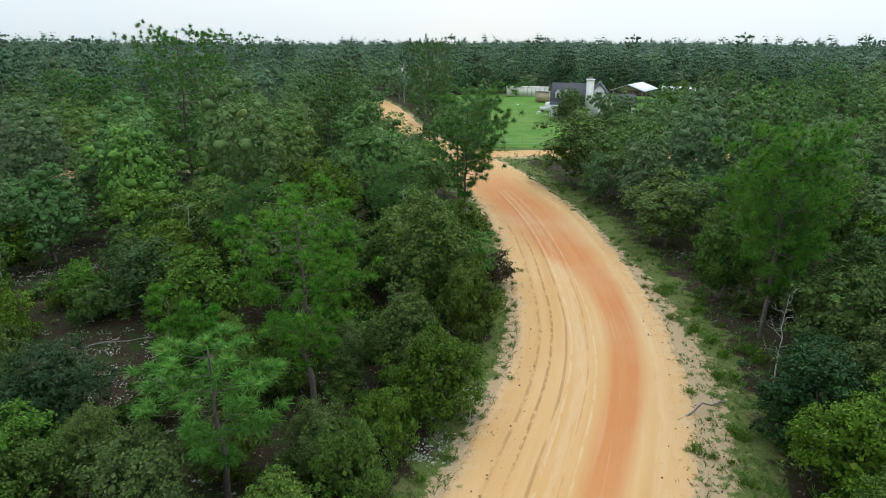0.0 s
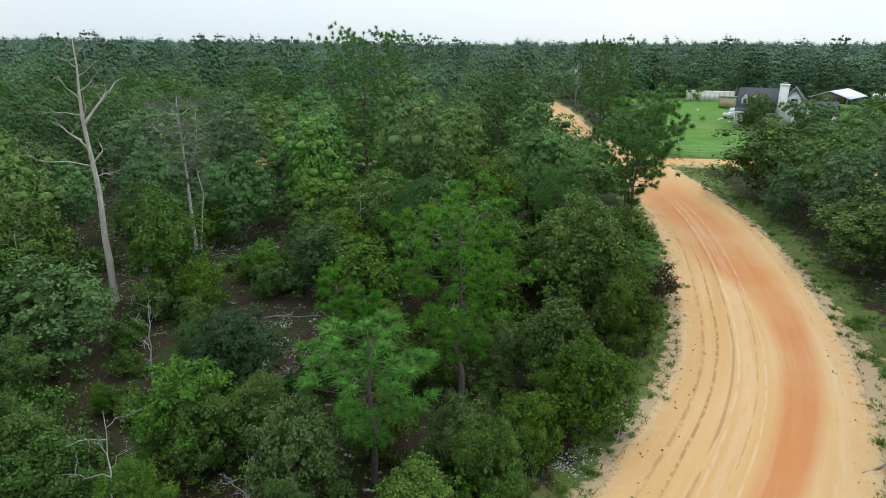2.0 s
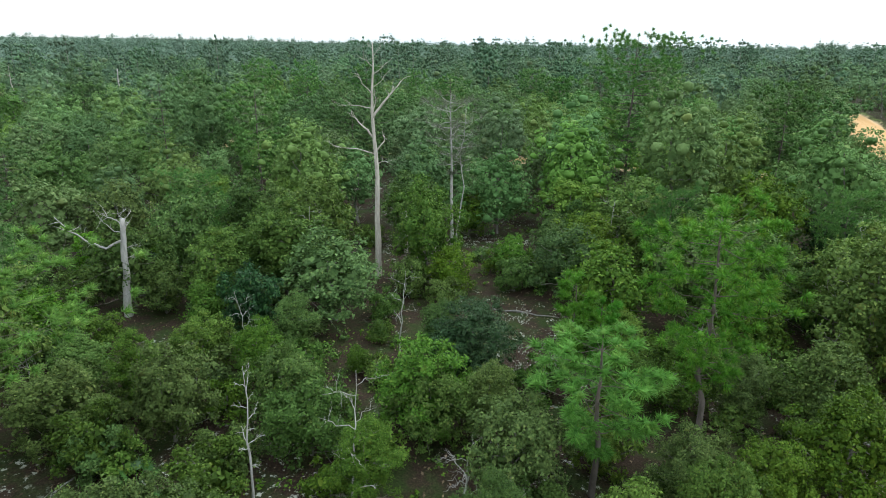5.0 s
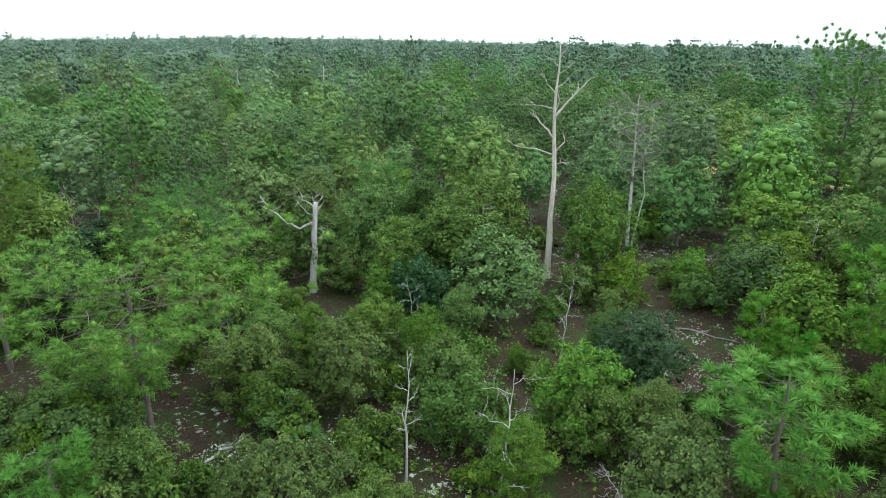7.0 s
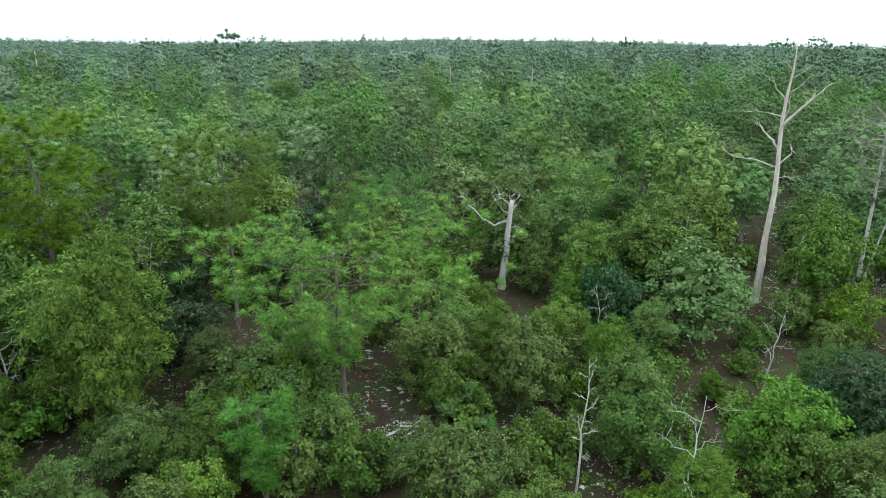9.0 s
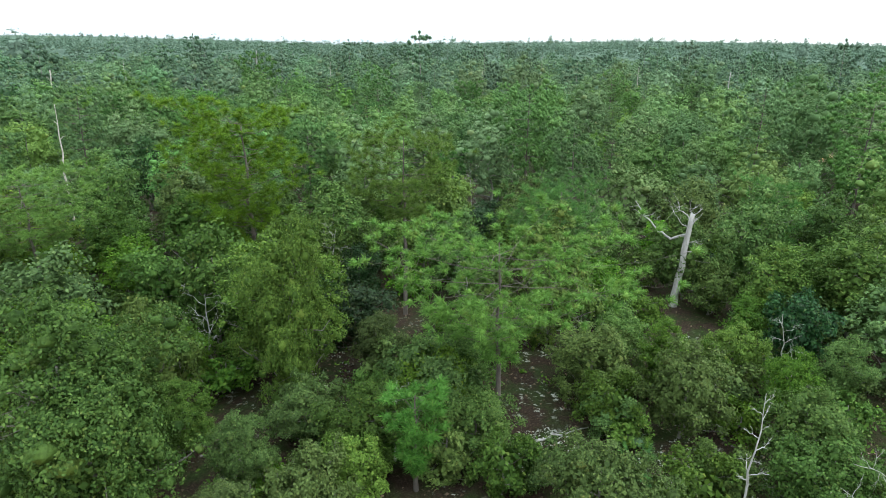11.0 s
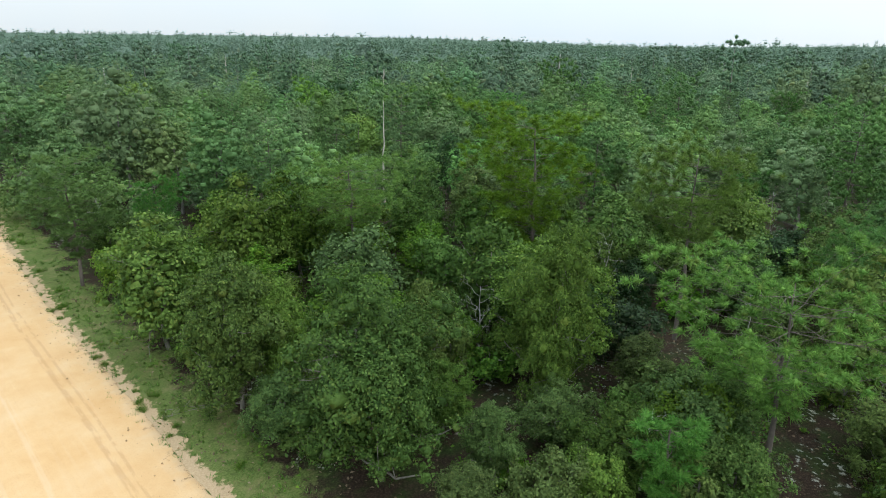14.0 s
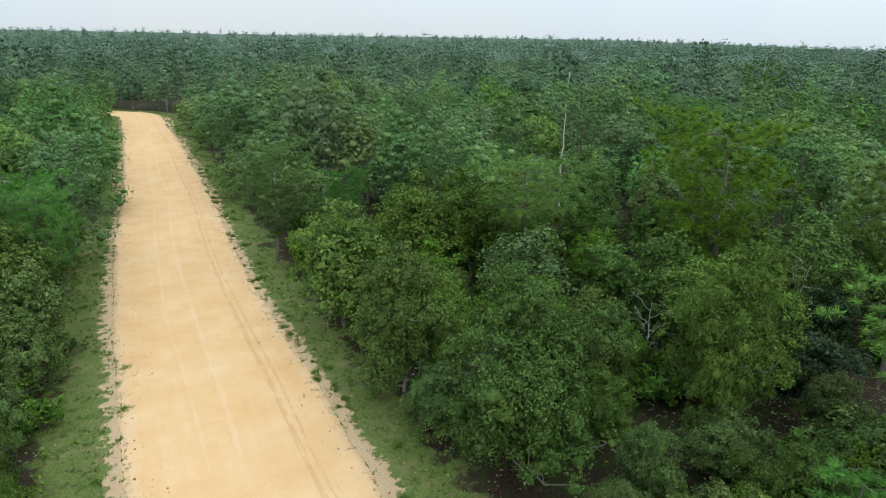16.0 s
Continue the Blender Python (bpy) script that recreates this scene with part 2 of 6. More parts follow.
def ground_material():
    m = Nodes("forest_floor")
    pos = m.coord()
    big = m.noise(0.09, 4.0, 0.6, pos)
    mid = m.noise(0.9, 5.0, 0.6, pos)
    fine = m.noise(14.0, 6.0, 0.7, pos)
    litter = m.ramp(fine, [(0.25, (0.01, 0.008, 0.006)), (0.5, (0.034, 0.023, 0.016)), (0.75, (0.092, 0.066, 0.046))])
    moss = m.ramp(fine, [(0.3, (0.012, 0.02, 0.006)), (0.7, (0.045, 0.07, 0.02))])
    c = m.mix(m.ramp(mid, [(0.44, (0.0,)), (0.62, (1.0,))]), litter, moss)
    lich = m.noise(3.6, 5.0, 0.7, pos)
    lich_area = m.noise(0.16, 3.0, 0.5, pos)
    lmask = m.math("MULTIPLY", m.ramp(lich, [(0.58, (0.0,)), (0.63, (1.0,))]), m.ramp(lich_area, [(0.52, (0.0,)), (0.62, (1.0,))]))
    c = m.mix(lmask, c, (0.42, 0.43, 0.38))
    grass = m.ramp(fine, [(0.25, (0.035, 0.055, 0.014)), (0.5, (0.09, 0.13, 0.032)), (0.8, (0.19, 0.2, 0.085))])
    dry = m.noise(0.8, 5.0, 0.7, pos)
    grass = m.mix(m.math("MULTIPLY", m.ramp(dry, [(0.5, (0.0,)), (0.66, (1.0,))]), 0.6), grass, (0.2, 0.17, 0.085))
    grass = m.mix(m.math("MULTIPLY", m.ramp(m.noise(2.3, 4.0, 0.6, pos), [(0.3, (1.0,)), (0.45, (0.0,))]), 0.6), grass, (0.03, 0.042, 0.014))
    gmask = m.math("ADD", m.attr("grass"), m.math("MULTIPLY", m.math("SUBTRACT", mid, 0.5), 1.6))
    c = m.mix(m.ramp(gmask, [(0.42, (0.0,)), (0.6, (1.0,))]), c, grass)
    lawn = m.mix(m.ramp(m.noise(0.22, 4.0, 0.6, pos), [(0.35, (0.0,)), (0.65, (1.0,))]), (0.062, 0.165, 0.026), (0.105, 0.22, 0.04))
    lawn = m.mix(m.math("MULTIPLY", m.ramp(m.noise(0.05, 2.0, 0.5, pos), [(0.45, (0.0,)), (0.62, (1.0,))]), 0.5), lawn, (0.15, 0.22, 0.06))
    c = m.mix(m.ramp(m.attr("lawn"), [(0.4, (0.0,)), (0.6, (1.0,))]), c, lawn)
    sand = m.ramp(fine, [(0.2, (0.27, 0.185, 0.1)), (0.6, (0.44, 0.33, 0.205)), (0.85, (0.52, 0.42, 0.3))])
    smask = m.math("ADD", m.attr("sand"), m.math("MULTIPLY", m.math("SUBTRACT", m.noise(1.7, 6.0, 0.65, pos), 0.5), 2.0))
    c = m.mix(m.ramp(smask, [(0.45, (0.0,)), (0.6, (1.0,))]), c, sand)
    return m.finish(c, 0.95, fine, 0.6, 0.06, spec=0.1)


DARK_SAND, PALE_SAND = (0.27, 0.15, 0.065), (0.6, 0.47, 0.34)
# across, half width, dashes, from and to (y), amount, colour
TRACKS = [
    (0.15, 0.012, 1.6, 14, 50, 0.5, DARK_SAND), (0.235, 0.011, 1.9, 14, 48, 0.7, DARK_SAND), (0.33, 0.011, 0.3, 10, 60, 0.55, DARK_SAND),
    (0.36, 0.01, 0.9, 10, 60, 0.4, PALE_SAND), (0.46, 0.006, 0.8, 12, 58, 0.4, DARK_SAND), (0.42, 0.035, 0.4, 8, 60, 0.22, PALE_SAND),
    (0.5, 0.008, 0.6, 12, 60, 0.4, PALE_SAND), (0.86, 0.05, 0.5, 8, 60, 0.15, PALE_SAND), (0.24, 0.02, 0.7, -140, 5, 0.25, DARK_SAND),
    (0.19, 0.01, 1.3, -140, 0, 0.22, DARK_SAND), (0.5, 0.02, 0.2, -140, 0, 0.25, PALE_SAND), (0.66, 0.012, 0.3, -140, 5, 0.2, PALE_SAND),
]


def road_material():
    """Pale orange sand: across (u) runs in bands of wheel tracks, with clay-red stretches."""
    m = Nodes("sand_road")
    pos = m.coord()
    u, v = m.attr("across"), m.attr("along")
    comb = m.tree.nodes.new("ShaderNodeCombineXYZ")
    m.link(m.math("MULTIPLY", u, 9.0), comb.inputs["X"])
    m.link(m.math("MULTIPLY", v, 0.06), comb.inputs["Y"])
    streak = m.noise(1.0, 5.0, 0.6, comb.outputs["Vector"])
    comb2 = m.tree.nodes.new("ShaderNodeCombineXYZ")
    m.link(m.math("MULTIPLY", u, 34.0), comb2.inputs["X"])
    m.link(m.math("MULTIPLY", v, 0.12), comb2.inputs["Y"])
    thin = m.noise(1.0, 4.0, 0.6, comb2.outputs["Vector"])
    big = m.noise(0.12, 3.0, 0.5, pos)
    fine = m.noise(22.0, 6.0, 0.7, pos)
    c = m.ramp(streak, [(0.28, (0.5, 0.285, 0.115)), (0.45, (0.535, 0.322, 0.138)), (0.6, (0.56, 0.352, 0.165)), (0.75, (0.585, 0.405, 0.225))])
    sepy = m.tree.nodes.new("ShaderNodeSeparateXYZ")
    m.link(pos, sepy.inputs["Vector"])
    south = m.math("MULTIPLY", m.math("SUBTRACT", 8.0, sepy.outputs["Y"]), 0.1, True)
    even = m.ramp(m.noise(0.5, 6.0, 0.65, pos), [(0.3, (0.52, 0.325, 0.15)), (0.5, (0.572, 0.385, 0.2)), (0.7, (0.6, 0.44, 0.265))])
    c = m.mix(m.math("MULTIPLY", south, 0.72), c, even)
    # clay band
    bandx = m.math("SUBTRACT", u, m.attr("clay_at"))
    band = m.math("SUBTRACT", 1.0, m.math("MULTIPLY", m.math("ABSOLUTE", bandx), m.attr("clay_k")), True)
    band = m.ramp(band, [(0.0, (0.0,)), (0.6, (1.0,))])
    band = m.math("MULTIPLY", band, m.attr("clay"), True)
    band = m.math("MULTIPLY", band, m.math("ADD", m.math("MULTIPLY", streak, 1.2), 0.35), True)
    c = m.mix(m.math("MULTIPLY", band, 0.95, True), c, (0.484, 0.190, 0.069))
    c = m.mix(m.math("MULTIPLY", m.ramp(thin, [(0.55, (0.0,)), (0.72, (1.0,))]), 0.2), c, (0.59, 0.44, 0.29))
    c = m.mix(m.math("MULTIPLY", m.ramp(big, [(0.45, (0.0,)), (0.7, (1.0,))]), 0.35), c, (0.564, 0.403, 0.234))
    c = m.mix(m.math("MULTIPLY", m.ramp(fine, [(0.3, (1.0,)), (0.5, (0.0,))]), 0.25), c, (0.338, 0.194, 0.081))
    # wheel tracks: trodden lines, some of them broken into tread marks
    for at, half, dash, lo, hi, amount, tone in TRACKS:
        d = m.math("SUBTRACT", u, at)
        wander = m.add("ShaderNodeTexNoise", Scale=0.07, Detail=2.0)
        cv = m.tree.nodes.new("ShaderNodeCombineXYZ")
        m.link(v, cv.inputs["X"])
        cv.inputs["Y"].default_value = at * 90
        m.link(cv.outputs["Vector"], wander.inputs["Vector"])
        d = m.math("ADD", d, m.math("MULTIPLY", m.math("SUBTRACT", wander.outputs["Fac"], 0.5), 0.05))
        line = m.math("SUBTRACT", 1.0, m.math("DIVIDE", m.math("ABSOLUTE", d), half), True)
        line = m.ramp(line, [(0.0, (0.0,)), (0.5, (1.0,))])
        if dash:
            cd = m.tree.nodes.new("ShaderNodeCombineXYZ")
            m.link(m.math("MULTIPLY", v, dash), cd.inputs["X"])
            m.link(m.math("MULTIPLY", u, 30.0), cd.inputs["Y"])
            line = m.math("MULTIPLY", line, m.ramp(m.noise(1.0, 3.0, 0.6, cd.outputs["Vector"]), [(0.42, (0.0,)), (0.52, (1.0,))]))
        sep = m.tree.nodes.new("ShaderNodeSeparateXYZ")
        m.link(pos, sep.inputs["Vector"])
        span = m.tree.nodes.new("ShaderNodeMapRange")
        span.interpolation_type = "SMOOTHSTEP"
        mid_y = (lo + hi) / 2
        m.link(m.math("ABSOLUTE", m.math("SUBTRACT", sep.outputs["Y"], mid_y)), span.inputs["Value"])
        span.inputs["From Min"].default_value, span.inputs["From Max"].default_value = (hi - lo) / 2, (hi - lo) / 2 - 6
        line = m.math("MULTIPLY", line, span.outputs["Result"])
        c = m.mix(m.math("MULTIPLY", line, amount), c, tone)
    # pale washed sand and debris towards the edges
    edge = m.math("ABSOLUTE", m.math("SUBTRACT", u, 0.5))
    wash = m.math("ADD", m.math("MULTIPLY", m.math("SUBTRACT", edge, 0.4), 7.0), m.math("MULTIPLY", m.math("SUBTRACT", m.noise(1.3, 6.0, 0.65, pos), 0.5), 2.4))
    c = m.mix(m.math("MULTIPLY", m.ramp(wash, [(0.2, (0.0,)), (0.8, (1.0,))]), 0.55), c, (0.53, 0.4, 0.26))
    deb = m.math("ADD", m.math("MULTIPLY", m.math("SUBTRACT", edge, 0.43), 5.0), m.math("MULTIPLY", m.math("SUBTRACT", m.noise(3.2, 6.0, 0.75, pos), 0.5), 3.2))
    c = m.mix(m.math("MULTIPLY", m.ramp(deb, [(0.45, (0.0,)), (0.7, (1.0,))]), 0.7), c, (0.161, 0.105, 0.056))
    turf = m.math("ADD", m.math("MULTIPLY", m.math("SUBTRACT", edge, 0.475), 12.0), m.math("MULTIPLY", m.math("SUBTRACT", m.noise(2.4, 6.0, 0.7, pos), 0.5), 3.4))
    c = m.mix(m.ramp(turf, [(0.5, (0.0,)), (0.66, (1.0,))]), c, m.ramp(fine, [(0.3, (0.04, 0.06, 0.016)), (0.7, (0.12, 0.15, 0.045))]))
    h = m.math("ADD", m.math("MULTIPLY", thin, 0.6), m.math("MULTIPLY", fine, 0.5))
    return m.finish(c, 0.92, h, 0.5, 0.05, spec=0.15)


def plain(name, a, b, scale=3.0, rough=0.6, spec=0.4, metal=0.0, strength=0.1):
    m = Nodes(name)
    n = m.noise(scale, 5.0, 0.6)
    return m.finish(m.ramp(n, [(0.3, a), (0.7, b)]), rough, n, strength, 0.01, spec, metal)


FLOOR_MAT = ground_material()
ROAD_MAT = road_material()
WHITE_SIDING = plain("white_siding", (0.72, 0.72, 0.7), (0.82, 0.82, 0.8))
ROOF_DARK = plain("dark_shingle", (0.035, 0.04, 0.05), (0.07, 0.075, 0.09), 8.0, 0.9)
METAL_ROOF = plain("pale_metal_roof", (0.62, 0.66, 0.7), (0.75, 0.78, 0.8), 1.5, 0.45, 0.5)
DULL_ROOF = plain("grey_metal_roof", (0.14, 0.155, 0.18), (0.22, 0.24, 0.27), 1.5, 0.5, 0.5)
TAN_WALL = plain("tan_wall", (0.4, 0.31, 0.22), (0.52, 0.42, 0.31))
BROWN_WALL = plain("brown_board_wall", (0.14, 0.1, 0.07), (0.24, 0.18, 0.13), 5.0, 0.85)
RUSTY_WHITE = plain("stained_white_steel", (0.64, 0.62, 0.58), (0.8, 0.8, 0.77), 0.9, 0.6)
CAR_WHITE = plain("white_car_paint", (0.78, 0.78, 0.78), (0.82, 0.82, 0.82), 1.0, 0.25, 0.5, 0.0, 0.0)
RUBBER = plain("tyre_rubber", (0.012, 0.012, 0.012), (0.03, 0.03, 0.03), 20.0, 0.85)
DARK_GLASS = plain("dark_glass", (0.015, 0.02, 0.025), (0.03, 0.035, 0.04), 1.0, 0.08, 0.6, 0.0, 0.0)
STEEL = plain("galvanised_steel", (0.35, 0.36, 0.37), (0.5, 0.51, 0.52), 6.0, 0.45, 0.5, 0.6)
POLE_WOOD = plain("weathered_pole_wood", (0.2, 0.17, 0.14), (0.36, 0.32, 0.27), 8.0, 0.9)
LICHEN = plain("pale_lichen", (0.26, 0.28, 0.23), (0.5, 0.51, 0.45), 15.0, 0.95, 0.1)

# ---- mesh helpers ----
RNG = np.random.default_rng(7)


class Geo:
    """Collects vertices and faces, then becomes one mesh."""

    def __init__(self):
        self.v, self.q, self.t, self.n = [], [], [], 0

    def put(self, verts, quads=None, tris=None):
        verts = np.asarray(verts, dtype=np.float64).reshape(-1, 3)
        if quads is not None and len(quads):
            self.q.append(np.asarray(quads, dtype=np.int64).reshape(-1, 4) + self.n)
        if tris is not None and len(tris):
            self.t.append(np.asarray(tris, dtype=np.int64).reshape(-1, 3) + self.n)
        self.v.append(verts)
        self.n += len(verts)

    def add(self, other, m=None, k=1.0):
        v = np.concatenate(other.v) * k
        if m is not None:
            m = np.array(m)
            v = v @ m[:3, :3].T + m[:3, 3]
        self.put(v, np.concatenate(other.q) if other.q else None, np.concatenate(other.t) if other.t else None)

    def mesh(self, name, mat, smooth=False):
        me = bpy.data.meshes.new(name)
        v = np.concatenate(self.v)
        q = np.concatenate(self.q) if self.q else np.zeros((0, 4), np.int64)
        t = np.concatenate(self.t) if self.t else np.zeros((0, 3), np.int64)
        me.vertices.add(len(v))
        me.vertices.foreach_set("co", v.ravel().astype(np.float32))
        me.loops.add(q.size + t.size)
        me.loops.foreach_set("vertex_index", np.concatenate([q.ravel(), t.ravel()]).astype(np.int32))
        me.polygons.add(len(q) + len(t))
        start = np.concatenate([np.arange(len(q)) * 4, q.size + np.arange(len(t)) * 3]).astype(np.int32)
        me.polygons.foreach_set("loop_start", start)
        me.update(calc_edges=True)
        if smooth:
            me.polygons.foreach_set("use_smooth", np.ones(len(q) + len(t), dtype=bool))
        me.materials.append(mat)
        return me


def part(name, geo, mat, parent, label="", smooth=False):
    ob = new(name, geo.mesh(name, mat, smooth) if isinstance(geo, Geo) else geo)
    ob.parent = parent
    return tagged(ob, label)


def unit(v):
    return v / np.maximum(np.linalg.norm(v, axis=-1, keepdims=True), 1e-9)


def tube(geo, points, radii, sides=6, cap=True):
    """A tapered, bent round bar through the points."""
    p = np.asarray(points, float)
    r = np.asarray(radii, float)
    d = unit(np.gradient(p, axis=0))
    ref = np.where(np.abs(d[:, 2:3]) > 0.9, np.array([[1.0, 0, 0]]), np.array([[0, 0, 1.0]]))
    a = unit(np.cross(d, ref))
    b = np.cross(d, a)
    ang = np.arange(sides) * 2 * np.pi / sides
    ring = p[:, None] + r[:, None, None] * (np.cos(ang)[None, :, None] * a[:, None] + np.sin(ang)[None, :, None] * b[:, None])
    n = len(p)
    i, j = np.meshgrid(np.arange(n - 1), np.arange(sides), indexing="ij")
    k = (j + 1) % sides
    quads = np.stack([i * sides + j, i * sides + k, (i + 1) * sides + k, (i + 1) * sides + j], -1).reshape(-1, 4)
    v = ring.reshape(-1, 3)
    tris = None
    if cap:
        v = np.concatenate([v, p[-1:]])
        tris = np.stack([(n - 1) * sides + np.arange(sides), (n - 1) * sides + (np.arange(sides) + 1) % sides, np.full(sides, n * sides)], -1)
    geo.put(v, quads, tris)


def box(geo, x0, x1, y0, y1, z0, z1):
    v = [(x, y, z) for z in (z0, z1) for x, y in ((x0, y0), (x1, y0), (x1, y1), (x0, y1))]
    geo.put(v, [(3, 2, 1, 0), (4, 5, 6, 7), (0, 1, 5, 4), (1, 2, 6, 5), (2, 3, 7, 6), (3, 0, 4, 7)])


def prism(geo, outline, m):
    """An outline in x and z pushed through from y = 0 to 1, then posed by m."""
    n = len(outline)
    v = np.array([(x, y, z) for y in (0, 1) for x, z in outline], float)
    m = np.array(m)
    v = v @ m[:3, :3].T + m[:3, 3]
    side = [(i, (i + 1) % n, n + (i + 1) % n, n + i) for i in range(n)]
    fan = [(0, i + 1, i) for i in range(1, n - 1)] + [(n, n + i, n + i + 1) for i in range(1, n - 1)]
    geo.put(v, side, fan)


def leaves(geo, c, nrm, size, rng, wide=0.3, fold=0.16):
    """Folded kite-shaped leaves at c that face along nrm."""
    n = len(c)
    nrm = unit(nrm)
    u = unit(np.cross(nrm, unit(rng.normal(size=(n, 3)))))
    w = np.cross(nrm, u)
    s = (size * rng.uniform(0.65, 1.3, n))[:, None]
    lift = nrm * s * fold
    v = np.stack([c - u * s * 0.5, c + w * s * wide + lift + u * s * 0.06, c + u * s * 0.5, c - w * s * wide + lift + u * s * 0.06], 1)
    geo.put(v.reshape(-1, 3), np.arange(4 * n).reshape(-1, 4))


def bent(rng, a, b, n=6, sag=0.0, wig=0.06):
    """A crooked line of n points from a to b."""
    a, b = np.asarray(a, float), np.asarray(b, float)
    s = np.linspace(0, 1, n)[:, None]
    span = np.linalg.norm(b - a)
    off = rng.normal(size=(n, 3)) * wig * span * np.sin(np.pi * s)
    p = a + (b - a) * s + off
    p[:, 2] += sag * span * np.sin(np.pi * s[:, 0])
    return p


# ---- trees, as pairs of wood and foliage ----
def lump(geo, c, r, rng, squash=0.75):
    """A rough knot of foliage inside a crown."""
    rings, seg = 3, 6
    v = [(0, 0, -1.0)]
    for i in range(1, rings + 1):
        th = -math.pi / 2 + math.pi * i / (rings + 1)
        v += [(math.cos(th) * math.cos(2 * math.pi * j / seg + i * 0.5), math.cos(th) * math.sin(2 * math.pi * j / seg + i * 0.5), math.sin(th)) for j in range(seg)]
    v.append((0, 0, 1.0))
    v = np.array(v) * (r * rng.uniform(0.7, 1.15, (len(v), 1))) * np.array([1, 1, squash]) + c
    q = [(1 + i * seg + j, 1 + i * seg + (j + 1) % seg, 1 + (i + 1) * seg + (j + 1) % seg, 1 + (i + 1) * seg + j) for i in range(rings - 1) for j in range(seg)]
    last = len(v) - 1
    t = [(0, 1 + (j + 1) % seg, 1 + j) for j in range(seg)] + [(last, last - seg + j, last - seg + (j + 1) % seg) for j in range(seg)]
    geo.put(v, q, t)


def crown_spots(rng, h, spread, low, n, top):
    """Places for leaf clumps: evenly spaced over the skins of several lobes that make up a ragged crown."""
    mid = h * (0.5 * low + 0.46)
    lobes = [(np.array([0, 0, mid]) + top * np.array([0.5, 0.5, 0]), spread * 0.28, h * (0.86 - low) * 0.5)]
    turn = rng.uniform(0, 6.28)
    for k in range(6):
        az = turn + k * 2.4 + rng.uniform(-0.4, 0.4)
        z = h * (low + 0.12 + (0.62 - low) * (k + rng.uniform(0, 0.8)) / 6)
        r = spread * rng.uniform(0.17, 0.25)
        lobes.append((np.array([math.cos(az), math.sin(az), 0]) * (spread * 0.5 - r) * rng.uniform(0.85, 1.08) + np.array([0, 0, z]), r, r * rng.uniform(0.75, 1.1)))
    for k in range(3):
        az, r = turn + 1.2 + k * 2.1, spread * rng.uniform(0.13, 0.19)
        rz = r * rng.uniform(0.9, 1.3)
        lobes.append((np.array([math.cos(az) * spread * 0.13, math.sin(az) * spread * 0.13, h * (0.97 - 0.09 * k) - rz]) + top * np.array([1, 1, 0]), r, rz))
    area = np.array([r * rz for _, r, rz in lobes])
    spots = np.zeros((0, 3))
    while len(spots) < n:
        best, far = None, -1.0
        for _ in range(7):
            c, r, rz = lobes[rng.choice(len(lobes), p=area / area.sum())]
            d = unit(rng.normal(size=3) + np.array([0, 0, 0.25]))
            p = c + d * np.array([r, r, rz]) * rng.uniform(0.74, 1.1)
            if p[2] < 0.12 or any((((p - c2) / np.array([r2, r2, z2])) ** 2).sum() < 0.55 for c2, r2, z2 in lobes):
                continue
            gap = np.linalg.norm(spots - p, axis=1).min() if len(spots) else 9.0
            if gap > far:
                best, far = p, gap
        if best is not None:
            spots = np.concatenate([spots, best[None]])
    return spots


